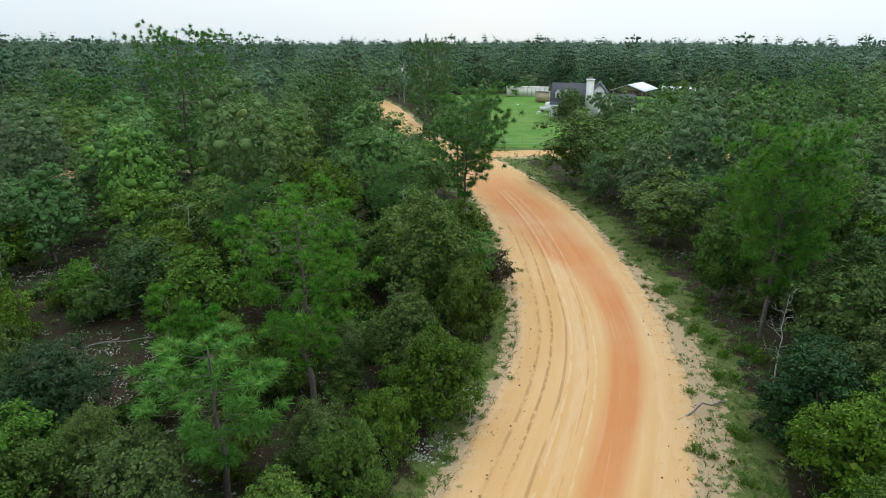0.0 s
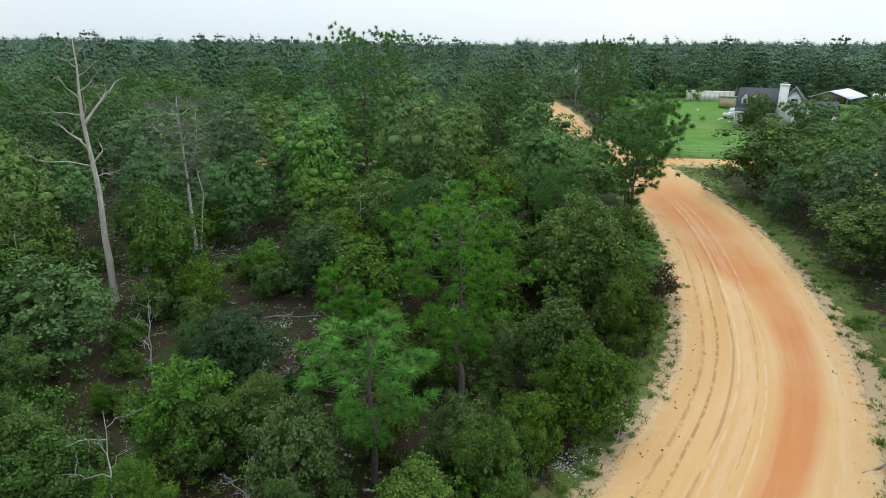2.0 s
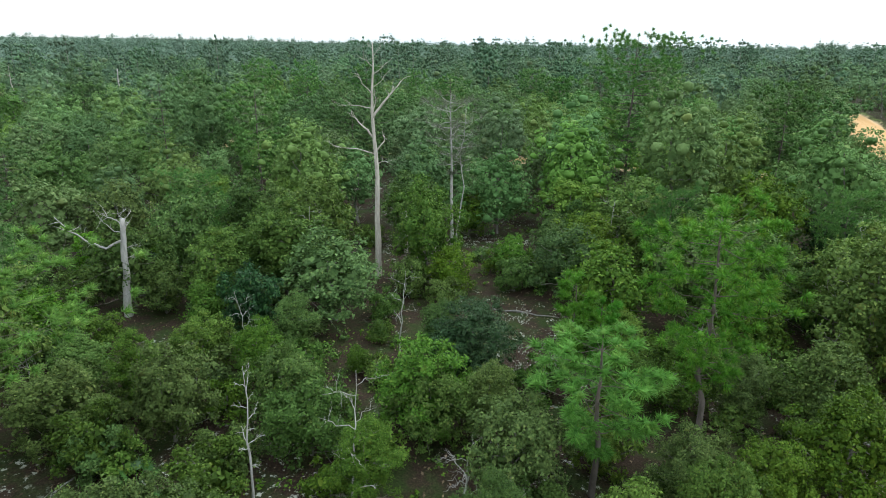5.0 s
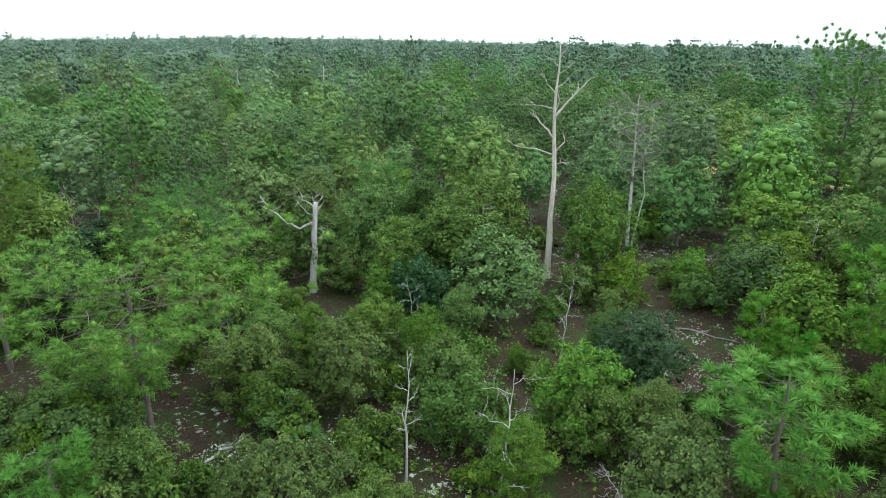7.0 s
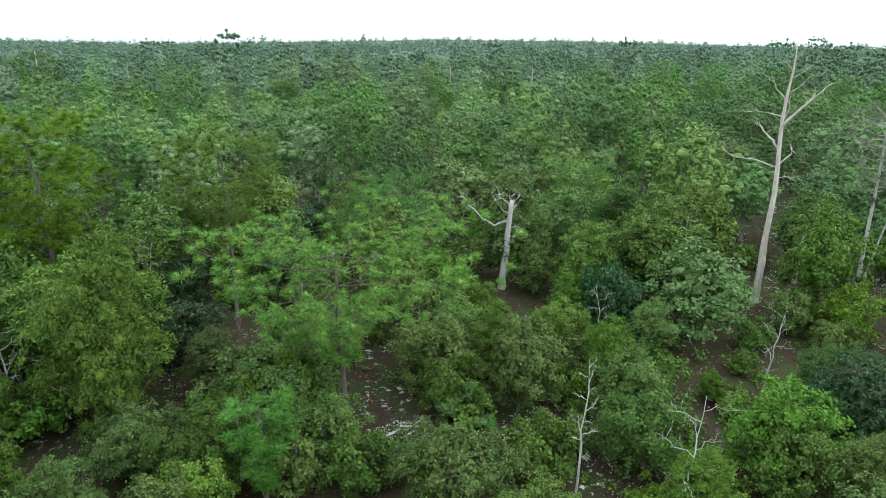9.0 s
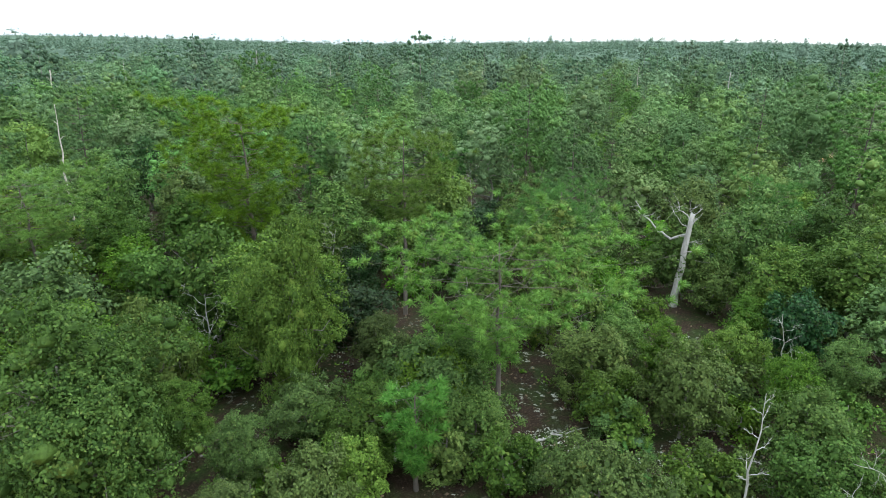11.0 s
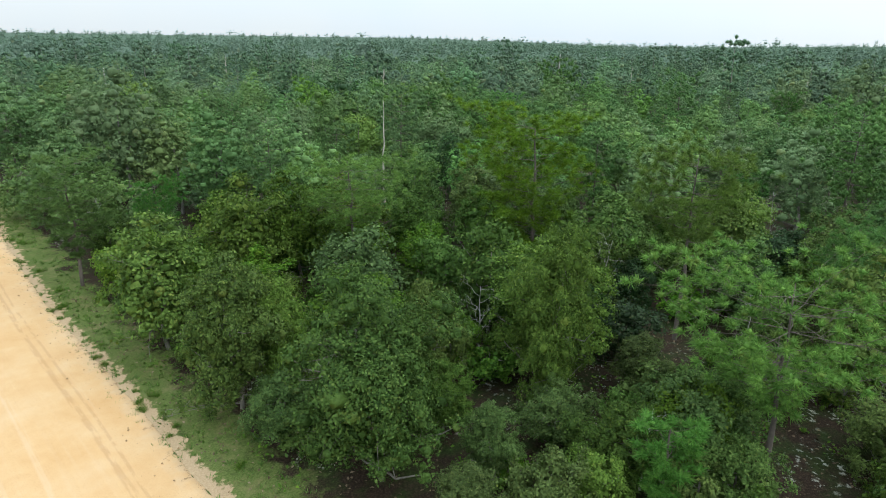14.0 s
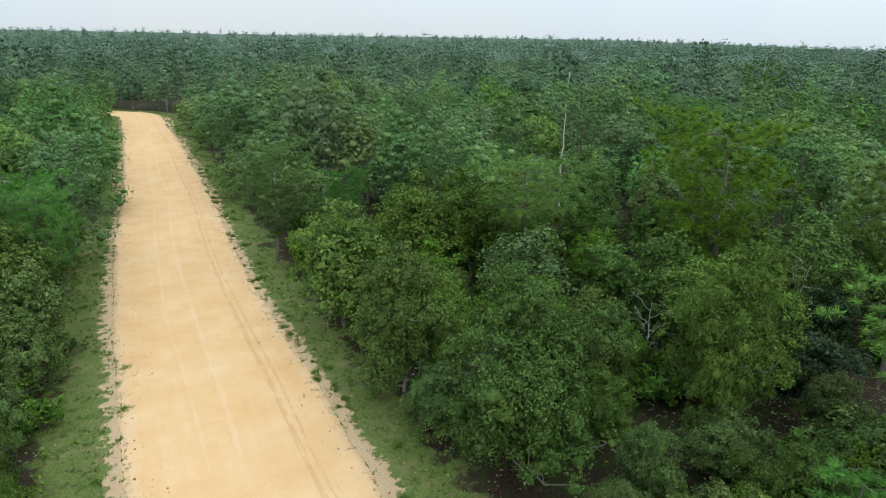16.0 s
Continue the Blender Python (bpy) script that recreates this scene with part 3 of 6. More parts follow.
def oak_geo(seed, h, spread, count, size, low=0.3, clumps=26, sides=6, limbs=8, clump_r=0.2, twigs=True, core=0.24, spray=7):
    """A scrub oak: crooked trunk, rising limbs, sprays of leaves in clumps with gaps between."""
    rng = np.random.default_rng(seed)
    wood, leaf = Geo(), Geo()
    top = np.array([rng.normal() * 0.06 * h, rng.normal() * 0.06 * h, h * 0.74])
    pts_n = 7 if twigs else 4
    spine = bent(rng, (0, 0, -0.15), top, pts_n, 0, 0.03)
    r0 = 0.012 * h + 0.035
    tube(wood, spine, r0 * np.linspace(1, 0.2, pts_n) ** 0.9, sides, twigs)
    centres = []
    for i in range(limbs):
        s = low * 0.7 + (0.9 - low * 0.7) * (i + rng.uniform(0, 0.9)) / limbs
        at = np.array([np.interp(s * (pts_n - 1), np.arange(pts_n), spine[:, k]) for k in range(3)])
        az = i * 2.4 + rng.uniform(-0.5, 0.5)
        reach = spread * 0.5 * rng.uniform(0.65, 1.05) * (1.1 - 0.55 * max(0, s - 0.35))
        end = at + np.array([math.cos(az) * reach, math.sin(az) * reach, reach * rng.uniform(0.15, 0.75)])
        end[2] = min(end[2], h * 0.86)
        line = bent(rng, at, end, 5, -0.06, 0.05)
        if twigs:
            tube(wood, line, r0 * (0.5 - 0.25 * s) * np.linspace(1, 0.22, 5), max(4, sides - 2))
        else:
            tube(wood, line[[0, 2, 4]], r0 * (0.5 - 0.25 * s) * np.array([1, 0.6, 0.25]), 3, False)
        centres.append((end, 1.0))
        centres.append((line[3] + rng.normal(size=3) * 0.1 * reach, 0.8))
        for _ in range(2 if twigs else 0):
            q = line[rng.integers(2, 4)] + rng.normal(size=3) * np.array([0.3, 0.3, 0.22]) * reach
            tube(wood, bent(rng, line[2], q, 3, 0, 0.05), r0 * 0.14 * np.array([1, 0.7, 0.35]), 4, False)
            centres.append((q, 0.8))
    for _ in range(34 if twigs and count > 9000 else 0):
        q, _w = centres[rng.integers(len(centres))]
        d = unit(q - np.array([0, 0, h * 0.35]) + rng.normal(size=3) * 0.5)
        a = q - d * spread * 0.1
        tube(wood, bent(rng, a, a + d * spread * rng.uniform(0.12, 0.24), 4, 0.05, 0.1), r0 * 0.1 * np.array([1, 0.8, 0.6, 0.3]), 3, False)
    if twigs:
        centres = [(q, w * 0.7) for q, w in centres]
    centres += [(q, rng.uniform(0.5, 1.3)) for q in crown_spots(rng, h, spread, low, max(6, clumps - len(centres) // 2), top)]
    weights = np.array([w for _, w in centres]) ** 2
    number = np.maximum(1, (count / spray * weights / weights.sum())).astype(int)
    for (c, w), n in zip(centres, number):
        r = w * spread * clump_r * rng.uniform(0.85, 1.2)
        d = unit(rng.normal(size=(n, 3)) + np.array([0, 0, 0.7]))
        rad = r * rng.uniform(0.2, 1.0, (n, 1)) ** 0.3
        bump = 1 + 0.3 * np.sin(d[:, :1] * 5 + seed) * np.cos(d[:, 1:2] * 6 + w * 9)
        pts = c + d * rad * bump * np.array([1, 1, 0.8])
        lump(leaf, c - np.array([0, 0, 0.12 * r]), r * (0.45 if twigs else 0.46), rng, 0.7)
        pts[:, 2] = np.maximum(pts[:, 2], 0.15)
        nrm = unit(d * 0.55 + 0.6 * unit(pts - np.array([top[0] * 0.5, top[1] * 0.5, h * 0.4])) + np.array([0, 0, 0.35]) + rng.normal(size=(n, 3)) * 0.4)
        pts = np.repeat(pts, spray, 0)
        nrm = np.repeat(nrm, spray, 0)
        off = rng.normal(size=pts.shape) * size * 0.85
        off -= nrm * (off * nrm).sum(1, keepdims=True) * 0.6
        leaves(leaf, pts + off, nrm + rng.normal(size=nrm.shape) * 0.38, size, rng)
    # the shaded heart of the crown: larger, loosely set sprays
    k = int(0.55 * core * 6.6 * spread * h / (1.9 * size * size)) + 4
    d = unit(rng.normal(size=(k, 3))) * rng.uniform(0.2, 1, (k, 1)) ** 0.33
    mid = 0.5 * (low * 0.8 + 0.92)
    pts = d * np.array([spread * 0.32, spread * 0.32, h * (0.92 - low * 0.8) * 0.36]) + np.array([top[0] * 0.5, top[1] * 0.5, h * mid])
    leaves(leaf, pts, d + rng.normal(size=(k, 3)) * 0.4, size * 2.1, rng, 0.4)
    return wood, leaf


def needles(geo, c, d, length, per, rng, width=0.022, spread=1.15, brush=0.0):
    """Tufts of long needles at c, combed along d; brush spreads them back along the shoot."""
    n = len(c) * per
    c = np.repeat(c, per, 0)
    d = np.repeat(unit(d), per, 0)
    w = unit(d * 0.8 + unit(rng.normal(size=(n, 3))) * spread * rng.uniform(0.5, 1.3, (n, 1)) + np.array([0, 0, 0.12]))
    L = (length * rng.uniform(0.7, 1.1, n))[:, None]
    side = unit(np.cross(w, np.array([0, 0, 1.0]) + rng.normal(size=(n, 3)) * 0.6)) * width
    base = c - d * length * (0.2 + brush) * rng.uniform(0, 1, (n, 1))
    tip = base + w * L
    tip[:, 2] -= 0.1 * L[:, 0]
    v = np.stack([base + w * L * 0.1 - side, base + w * L * 0.1 + side, tip], 1)
    geo.put(v.reshape(-1, 3), None, np.arange(3 * n).reshape(-1, 3))


def pine_geo(seed, h, spread, low=0.35, whorls=11, per=18, length=0.28, width=0.022, sides=7, arms=5, tufts=7, droop=0.0, top_bias=0.0, simple=0, brush=0.0, heart_r=0.36):
    """A longleaf pine: straight trunk, whorls of upturned boughs that end in needle tufts."""
    rng = np.random.default_rng(seed)
    wood, leaf = Geo(), Geo()
    spine = bent(rng, (0, 0, -0.2), (rng.normal() * 0.02 * h, rng.normal() * 0.02 * h, h * 0.98), 9, 0, 0.008)
    r0 = 0.0095 * h + 0.03
    if simple:
        tube(wood, spine[::4], r0 * np.linspace(1, 0.12, 3), 3, False)
    else:
        tube(wood, spine, r0 * np.linspace(1, 0.12, 9), sides)
    cs, ds = [spine[-1]], [np.array([0, 0, 1.0])]
    for i in range(whorls):
        s = low + (0.97 - low) * (i + 0.3) / whorls
        at0 = np.array([np.interp(s * 8, np.arange(9), spine[:, k]) for k in range(3)])
        prof = math.sin(math.pi * (0.14 + 0.86 * (1 - (s - low) / (1 - low))) ** (0.75 + top_bias)) ** 0.7
        prof = max(prof, 0.16) * (1.0 if s < 0.9 else 0.8)
        for j in range(arms):
            if rng.uniform() < 0.12:
                continue
            az = i * 1.1 + j * 2 * np.pi / arms + rng.uniform(-0.45, 0.45)
            reach = spread * 0.5 * prof * rng.uniform(0.55, 1.1)
            up = rng.uniform(0.05, 0.5) - droop + 0.5 * max(0, s - 0.75)
            at = at0 + np.array([0, 0, rng.uniform(-0.3, 0.3) * h * 0.04])
            end = at + np.array([math.cos(az) * reach, math.sin(az) * reach, up * reach])
            line = bent(rng, at, end, 5, -0.1, 0.04)
            if not simple:
                tube(wood, line, r0 * (0.3 - 0.2 * s) * np.linspace(1, 0.3, 5), 4)
            elif simple == 1:
                tube(wood, line[[0, 2, 4]], r0 * (0.36 - 0.24 * s) * np.array([1, 0.6, 0.3]), 3, False)
            cs.append(end)
            ds.append(end - line[3] + np.array([0, 0, 0.15 * reach]))
            k = max(2, int(tufts * reach / (spread * 0.4)))
            for _ in range(k):
                f = 1.0 - 0.62 * rng.uniform() ** 1.5
                b = np.array([np.interp(f * 4, np.arange(5), line[:, q]) for q in range(3)])
                off = rng.normal(size=3) * np.array([0.2, 0.2, 0.07]) * reach * (0.5 + 0.5 * f)
                off[2] += 0.08 * reach
                tip = b + off
                if not simple:
                    tube(wood, np.stack([b, b + off * 0.55 - np.array([0, 0, 0.03 * reach]), tip]), r0 * 0.045 * np.array([1, 0.8, 0.6]), 3, False)
                cs.append(tip)
                ds.append(off + np.array([math.cos(az), math.sin(az), 0.5]) * 0.3 * reach)
    cs, ds = np.array(cs), unit(np.array(ds))
    octa = np.array([(1, 0, 0), (0, 1, 0), (-1, 0, 0), (0, -1, 0), (0, 0, 1), (0, 0, -1)], float)
    n = len(cs)
    back = 0.1 - 0.45 * brush
    heart = (cs + ds * length * back)[:, None] + octa[None] * (length * heart_r * rng.uniform(0.75, 1.3, (n, 6, 1)))
    face = np.array([(0, 1, 4), (1, 2, 4), (2, 3, 4), (3, 0, 4), (1, 0, 5), (2, 1, 5), (3, 2, 5), (0, 3, 5)])
    leaf.put(heart.reshape(-1, 3), None, (face[None] + 6 * np.arange(n)[:, None, None]).reshape(-1, 3))
    needles(leaf, cs, ds, length, per, rng, width, brush=brush)
    return wood, leaf


def snag_geo(seed, h, r0, lean=(0, 0), limbs=7, low=0.45, reach=0.25, twig=2, snapped=False, sides=8):
    """A dead standing trunk with bare, forking limbs."""
    rng = np.random.default_rng(seed)
    wood = Geo()
    spine = bent(rng, (0, 0, -0.3), (lean[0], lean[1], h), 10, 0, 0.012)
    end = 0.45 if snapped else 0.1
    tube(wood, spine, r0 * np.linspace(1, end, 10) * rng.uniform(0.93, 1.07, 10), sides)

    def fork(a, d, length, r, depth):
        b = a + d * length
        line = bent(rng, a, b, 6, 0.04, 0.06)
        tube(wood, line, r * np.linspace(1, 0.25, 6), 5)
        if depth:
            for _ in range(twig):
                k = rng.integers(2, 5)
                nd = unit(d + rng.normal(size=3) * 0.55 + np.array([0, 0, 0.15]))
                fork(line[k], nd, length * rng.uniform(0.3, 0.6), r * 0.45, depth - 1)

    for i in range(limbs):
        s = low + (0.97 - low) * (i + rng.uniform(0, 0.7)) / limbs
        at = np.array([np.interp(s * 9, np.arange(10), spine[:, k]) for k in range(3)])
        az = i * 2.4 + rng.uniform(-0.6, 0.6)
        d = unit(np.array([math.cos(az), math.sin(az), rng.uniform(0.1, 0.9)]))
        fork(at, d, h * reach * rng.uniform(0.5, 1.0), r0 * (0.45 - 0.3 * s), 2)
    return wood


def snag_with(seed, h, r0, lean, arms, right, end=0.12, sides=9):
    """A dead trunk whose arms are given: height, then reaches to the side and up, as (x, z) steps; right is the sideways direction."""
    rng = np.random.default_rng(seed)
    wood = Geo()
    rt = np.array([right[0], right[1], 0.0])
    top = rt * lean + np.array([0, 0, h])
    spine = bent(rng, (0, 0, -0.3), top, 12, 0, 0.006)
    tube(wood, spine, r0 * np.linspace(1, end, 12) ** 0.8 * rng.uniform(0.93, 1.07, 12), sides)
    for z, steps, r in arms:
        p = [np.array([np.interp(z, spine[:, 2], spine[:, k]) for k in range(3)])]
        for dx, dz in steps:
            p.append(p[-1] + rt * dx + np.array([0, 0, dz]) + rng.normal(size=3) * 0.06 * abs(dx))
        p = np.array(p)
        fine = np.concatenate([np.linspace(a, b, 4)[:-1] for a, b in zip(p[:-1], p[1:])] + [p[-1:]])
        fine[1:-1] += rng.normal(size=fine[1:-1].shape) * 0.03
        tube(wood, fine, r * np.linspace(1, 0.25, len(fine)), 6)
        for _ in range(5):
            k = rng.integers(len(fine) // 2, len(fine))
            d = unit(p[-1] - p[0] + rng.normal(size=3) * 0.7 * np.linalg.norm(p[-1] - p[0]))
            tube(wood, bent(rng, fine[k], fine[k] + d * rng.uniform(0.25, 0.8), 4), r * 0.3 * np.array([1, 0.8, 0.5, 0.25]), 4)
    return wood


# ---- the lie of the land ----
ROAD_LINE = [(-20, -150), (-38, -142), (-50, -131), (-56.5, -119), (-54.6, -111), (-49.4, -99.6), (-40.3, -79.7), (-32.5, -63.6), (-27.2, -52.5), (-21.0, -40.5), (-16.0, -30), (-12.8, -22.6),
             (-9.3, -14.8), (-5.6, -6.5), (-2.0, 2), (1.6, 10), (4.0, 16.3), (6.1, 22.2), (7.2, 27.2), (7.7, 32.8), (7.8, 42), (7.2, 51), (5.6, 61.5), (3.4, 71), (0.2, 80)]
LANE_LINE = [(0.2, 80), (-3.6, 92), (-6.2, 103), (-9.6, 122), (-13, 137), (-19, 156), (-30, 185), (-50, 220)]
CROSS_LINE = [(70, 74), (45, 76.5), (25, 78), (12, 78.5), (4, 77), (-6, 73.5), (-16, 70.5), (-28, 68.5), (-38.5, 65), (-63, 55), (-75, 51), (-100, 40), (-140, 22)]


def spline(points, step=0.8):
    """A smooth line through the points, in even steps."""
    p = np.array([points[0], *points, points[-1]], float)
    out = []
    for i in range(1, len(p) - 2):
        a, b, c, d = p[i - 1:i + 3]
        n = max(2, int(np.linalg.norm(c - b) / step))
        s = np.arange(n)[:, None] / n
        out.append(0.5 * (2 * b + (c - a) * s + (2 * a - 5 * b + 4 * c - d) * s ** 2 + (3 * b - a - 3 * c + d) * s ** 3))
    return np.concatenate(out + [p[-1:]])


ROAD_P, LANE_P, CROSS_P = spline(ROAD_LINE), spline(LANE_LINE, 1.5), spline(CROSS_LINE, 1.5)
ROAD_W, LANE_W, CROSS_W = 7.4, 5.5, 4.2


def gap_to(line, x, y):
    """Distance in plan from many places to a line of points."""
    x, y = np.asarray(x, float), np.asarray(y, float)
    best = np.full(x.shape, 1e9)
    for px, py in line:
        best = np.minimum(best, (x - px) ** 2 + (y - py) ** 2)
    return np.sqrt(best)


def clear_of(x, y):
    """How far a place lies outside all the roads."""
    return np.minimum(np.minimum(gap_to(ROAD_P, x, y) - ROAD_W / 2, gap_to(LANE_P, x, y) - LANE_W / 2), gap_to(CROSS_P, x, y) - CROSS_W / 2)


LAWN = [(5.5, 83), (15, 83), (27, 84), (42, 96), (60, 112), (74, 125), (78, 150), (60, 160), (40, 163), (26, 166), (8, 166), (-6, 152), (-2, 118), (1.5, 100)]


def inside(poly, x, y):
    x, y = np.asarray(x, float), np.asarray(y, float)
    res = np.zeros(x.shape, bool)
    for (x0, y0), (x1, y1) in zip(poly, poly[1:] + poly[:1]):
        if y0 == y1:
            continue
        hit = ((y0 > y) != (y1 > y)) & (x < (x1 - x0) * (y - y0) / (y1 - y0) + x0)
        res ^= hit
    return res


# skyline of the far woods: bearing in degrees to the left of ahead, rise over eye level in degrees
SKY_B = [-60, -35, -22, -8, 3, 12, 25, 35, 45, 58, 70, 80, 90, 97, 105, 115, 128, 145, 160, 185]
SKY_E = [-0.5, -0.47, -0.28, -0.28, -0.46, -0.6, -0.48, -0.42, -0.26, 0.06, 0.22, 0.04, -0.16, -0.24, 0.05, 0.32, 0.34, 0.36, 0.45, 0.2]
CROWN_H = 9.0


def land(x, y):
    """Height of the ground."""
    x, y = np.asarray(x, float), np.asarray(y, float)
    r = np.hypot(x, y)
    b = np.degrees(np.arctan2(-x, y))
    b = np.where(b < -90, b + 360, b)
    rim = EYE + np.tan(np.radians(np.interp(b, SKY_B, SKY_E))) * 1500 - CROWN_H
    k = np.clip((r - 260) / 1240, 0, 1) ** 1.5
    slope = np.minimum(0, np.tan(np.radians(np.interp(b, SKY_B, SKY_E)))) - 0.004
    z = rim * k + np.maximum(0, r - 1500) * slope
    roll = 0.22 * np.sin(x * 0.11 + 1.3) * np.cos(y * 0.13) + 0.1 * np.sin(x * 0.43 + y * 0.31)
    flat = np.clip(clear_of(x, y) / 8.0, 0, 1) if r.size < 400000 else 1.0
    return z + roll * flat

# ---- ground, one sheet to the horizon ----


def build_ground():
    na = 360
    radii = np.concatenate([np.arange(1, 12) * 0.55, 6.05 * 1.034 ** np.arange(1, 204)])
    radii = radii[radii < 5200]
    ang = np.arange(na) * 2 * np.pi / na
    rr, aa = np.meshgrid(radii, ang, indexing="ij")
    x, y = rr.ravel() * np.cos(aa.ravel()), rr.ravel() * np.sin(aa.ravel())
    d_road, d_lane, d_cross = gap_to(ROAD_P, x, y) - ROAD_W / 2, gap_to(LANE_P, x, y) - LANE_W / 2, gap_to(CROSS_P, x, y) - CROSS_W / 2
    clear = np.minimum(np.minimum(d_road, d_lane), d_cross)
    z = land(x, y)
    z = np.where(clear < 0, z - 0.25 * np.clip(-clear / 0.8, 0, 1), z)
    v = np.concatenate([[[0, 0, -0.25]], np.stack([x, y, z], 1)])
    nr = len(radii)
    i, j = np.meshgrid(np.arange(nr - 1), np.arange(na), indexing="ij")
    k = (j + 1) % na
    quads = np.stack([i * na + j, (i + 1) * na + j, (i + 1) * na + k, i * na + k], -1).reshape(-1, 4) + 1
    tris = np.stack([np.zeros(na, int), np.arange(na) + 1, (np.arange(na) + 1) % na + 1], -1)
    g = Geo()
    g.put(v, quads, tris)
    me = g.mesh("ground", FLOOR_MAT, True)
    lawn = inside(LAWN, x, y).astype(float)
    east = (np.interp(y, ROAD_P[:, 1], ROAD_P[:, 0]) < x)
    wide = np.where(east & (y > 2), 2.9, 3.0)
    grass = np.clip(np.where(east | (y < 0), 1.15, 0.8) - np.abs(clear - 0.6) / wide, 0, 1) * (clear > -1)
    sand = np.clip(0.95 - clear / np.where(east & (y > 2), np.interp(y, [2, 12, 24, 32, 45], [1.0, 2.7, 2.6, 2.0, 0.9]), 1.1), 0, 1)
    for name, val in (("lawn", lawn), ("grass", grass), ("sand", sand)):
        a = me.attributes.new(name, "FLOAT", "POINT")
        a.data.foreach_set("value", np.concatenate([[0.0], val]).astype(np.float32))
    return tagged(new("ground", me), "forest floor of brown leaf litter, moss and grassy verges", "ground", kind="structure")


def build_road(name, line, width, label, clay):
    """A graded sand strip: low crown, wheel ruts, ragged edges that sink into the verge."""
    d = unit(np.gradient(line, axis=0))
    side = np.stack([d[:, 1], -d[:, 0]], 1)
    n = len(line)
    u = np.array([-0.06, 0.0, 0.04, 0.1, 0.16, 0.22, 0.26, 0.29, 0.32, 0.36, 0.4, 0.44, 0.48, 0.52, 0.56, 0.6, 0.64, 0.68, 0.71, 0.74, 0.78, 0.84, 0.9, 0.96, 1.0, 1.06])
    along = np.concatenate([[0], np.cumsum(np.linalg.norm(np.diff(line, axis=0), axis=1))])
    S, U = np.meshgrid(along, u, indexing="ij")
    wob = np.interp(S, np.arange(0, along[-1] + 3, 1.7), RNG.normal(size=len(np.arange(0, along[-1] + 3, 1.7))) * 0.22)
    edge = np.clip(np.abs(U - 0.5) * 2 - 0.6, 0, 1)
    off = (U - 0.5) * width * np.interp(line[:, None, 1], [-100, -45, 10, 22], [0.88, 0.99, 0.98, 1.0]) * np.where((name == "cross_road") & (line[:, None, 0] < -9), 0.5, 1.0) + wob * edge * np.sign(U - 0.5)
    x = line[:, None, 0] + side[:, None, 0] * off
    y = line[:, None, 1] + side[:, None, 1] * off
    z = 0.03 + 0.09 * (1 - (2 * (U - 0.5)) ** 2)
    for c in (0.29, 0.71, 0.36, 0.64):
        z -= 0.022 * np.exp(-((U - c) / 0.016) ** 2)
    z += 0.03 * np.exp(-((np.abs(U - 0.5) - 0.46) / 0.03) ** 2)
    z += 0.012 * np.sin(S * 1.9 + U * 20) * np.cos(S * 0.7)
    z -= np.clip(np.abs(U - 0.5) - 0.5, 0, 1) * 5.0
    v = np.stack([x, y, z], -1).reshape(-1, 3)
    m = len(u)
    i, j = np.meshgrid(np.arange(n - 1), np.arange(m - 1), indexing="ij")
    quads = np.stack([i * m + j, i * m + j + 1, (i + 1) * m + j + 1, (i + 1) * m + j], -1).reshape(-1, 4)
    g = Geo()
    g.put(v, quads)
    me = g.mesh(name, ROAD_MAT, True)
    yy = y.ravel()
    clay_v = np.clip((yy - 4) / 14, 0, 1) * np.clip((75 - yy) / 20, 0, 1) * clay
    clay_at = np.interp(yy, [15, 27, 34, 42, 55], [0.62, 0.68, 0.7, 0.5, 0.4])
    clay_k = np.interp(yy, [15, 30, 40, 50], [8.0, 7.0, 3.0, 2.2])
    for nm, val in (("across", U.ravel()), ("along", S.ravel()), ("clay", clay_v), ("clay_at", clay_at), ("clay_k", clay_k)):
        a = me.attributes.new(nm, "FLOAT", "POINT")
        a.data.foreach_set("value", val.astype(np.float32))
    return tagged(new(name, me), label, "road", kind="structure")


ground = build_ground()
road = build_road("road", ROAD_P, ROAD_W, "wide graded dirt road of orange and pale sand with tyre tracks", 1.0)
sand_lane = build_road("sand_lane", LANE_P, LANE_W, "sandy lane leading past the lawn into the woods", 0.0)
sand_lane.location.z = -0.012
cross_road = build_road("cross_road", CROSS_P, CROSS_W, "pale sandy side road along the lawn fence", 0.0)
cross_road.location.z = -0.024

# ---- trees ----
TAKEN = []


def near_kind(h, spread, leaf, seed, count, size, label, name="oak_tree", group="scrub oaks", wood=None, **kw):
    """A kind of oak to be set out again and again: its meshes, its size and its words."""
    kw.setdefault("clumps", 72)
    kw.setdefault("clump_r", 0.1)
    g = oak_geo(seed, h, spread, count, size, **kw)
    return {"trunk": g[0].mesh("trunk", wood or BARK, True), "crown": g[1].mesh("crown", leaf), "h": h, "w": spread, "label": label, "name": name, "group": group}


def pine_kind(h, spread, leaf, seed, label, group="pines", **kw):
    g = pine_geo(seed, h, spread, **kw)
    return {"trunk": g[0].mesh("trunk", PINE_BARK, True), "crown": g[1].mesh("crown", leaf), "h": h, "w": spread, "label": label, "name": "pine_tree", "group": group}


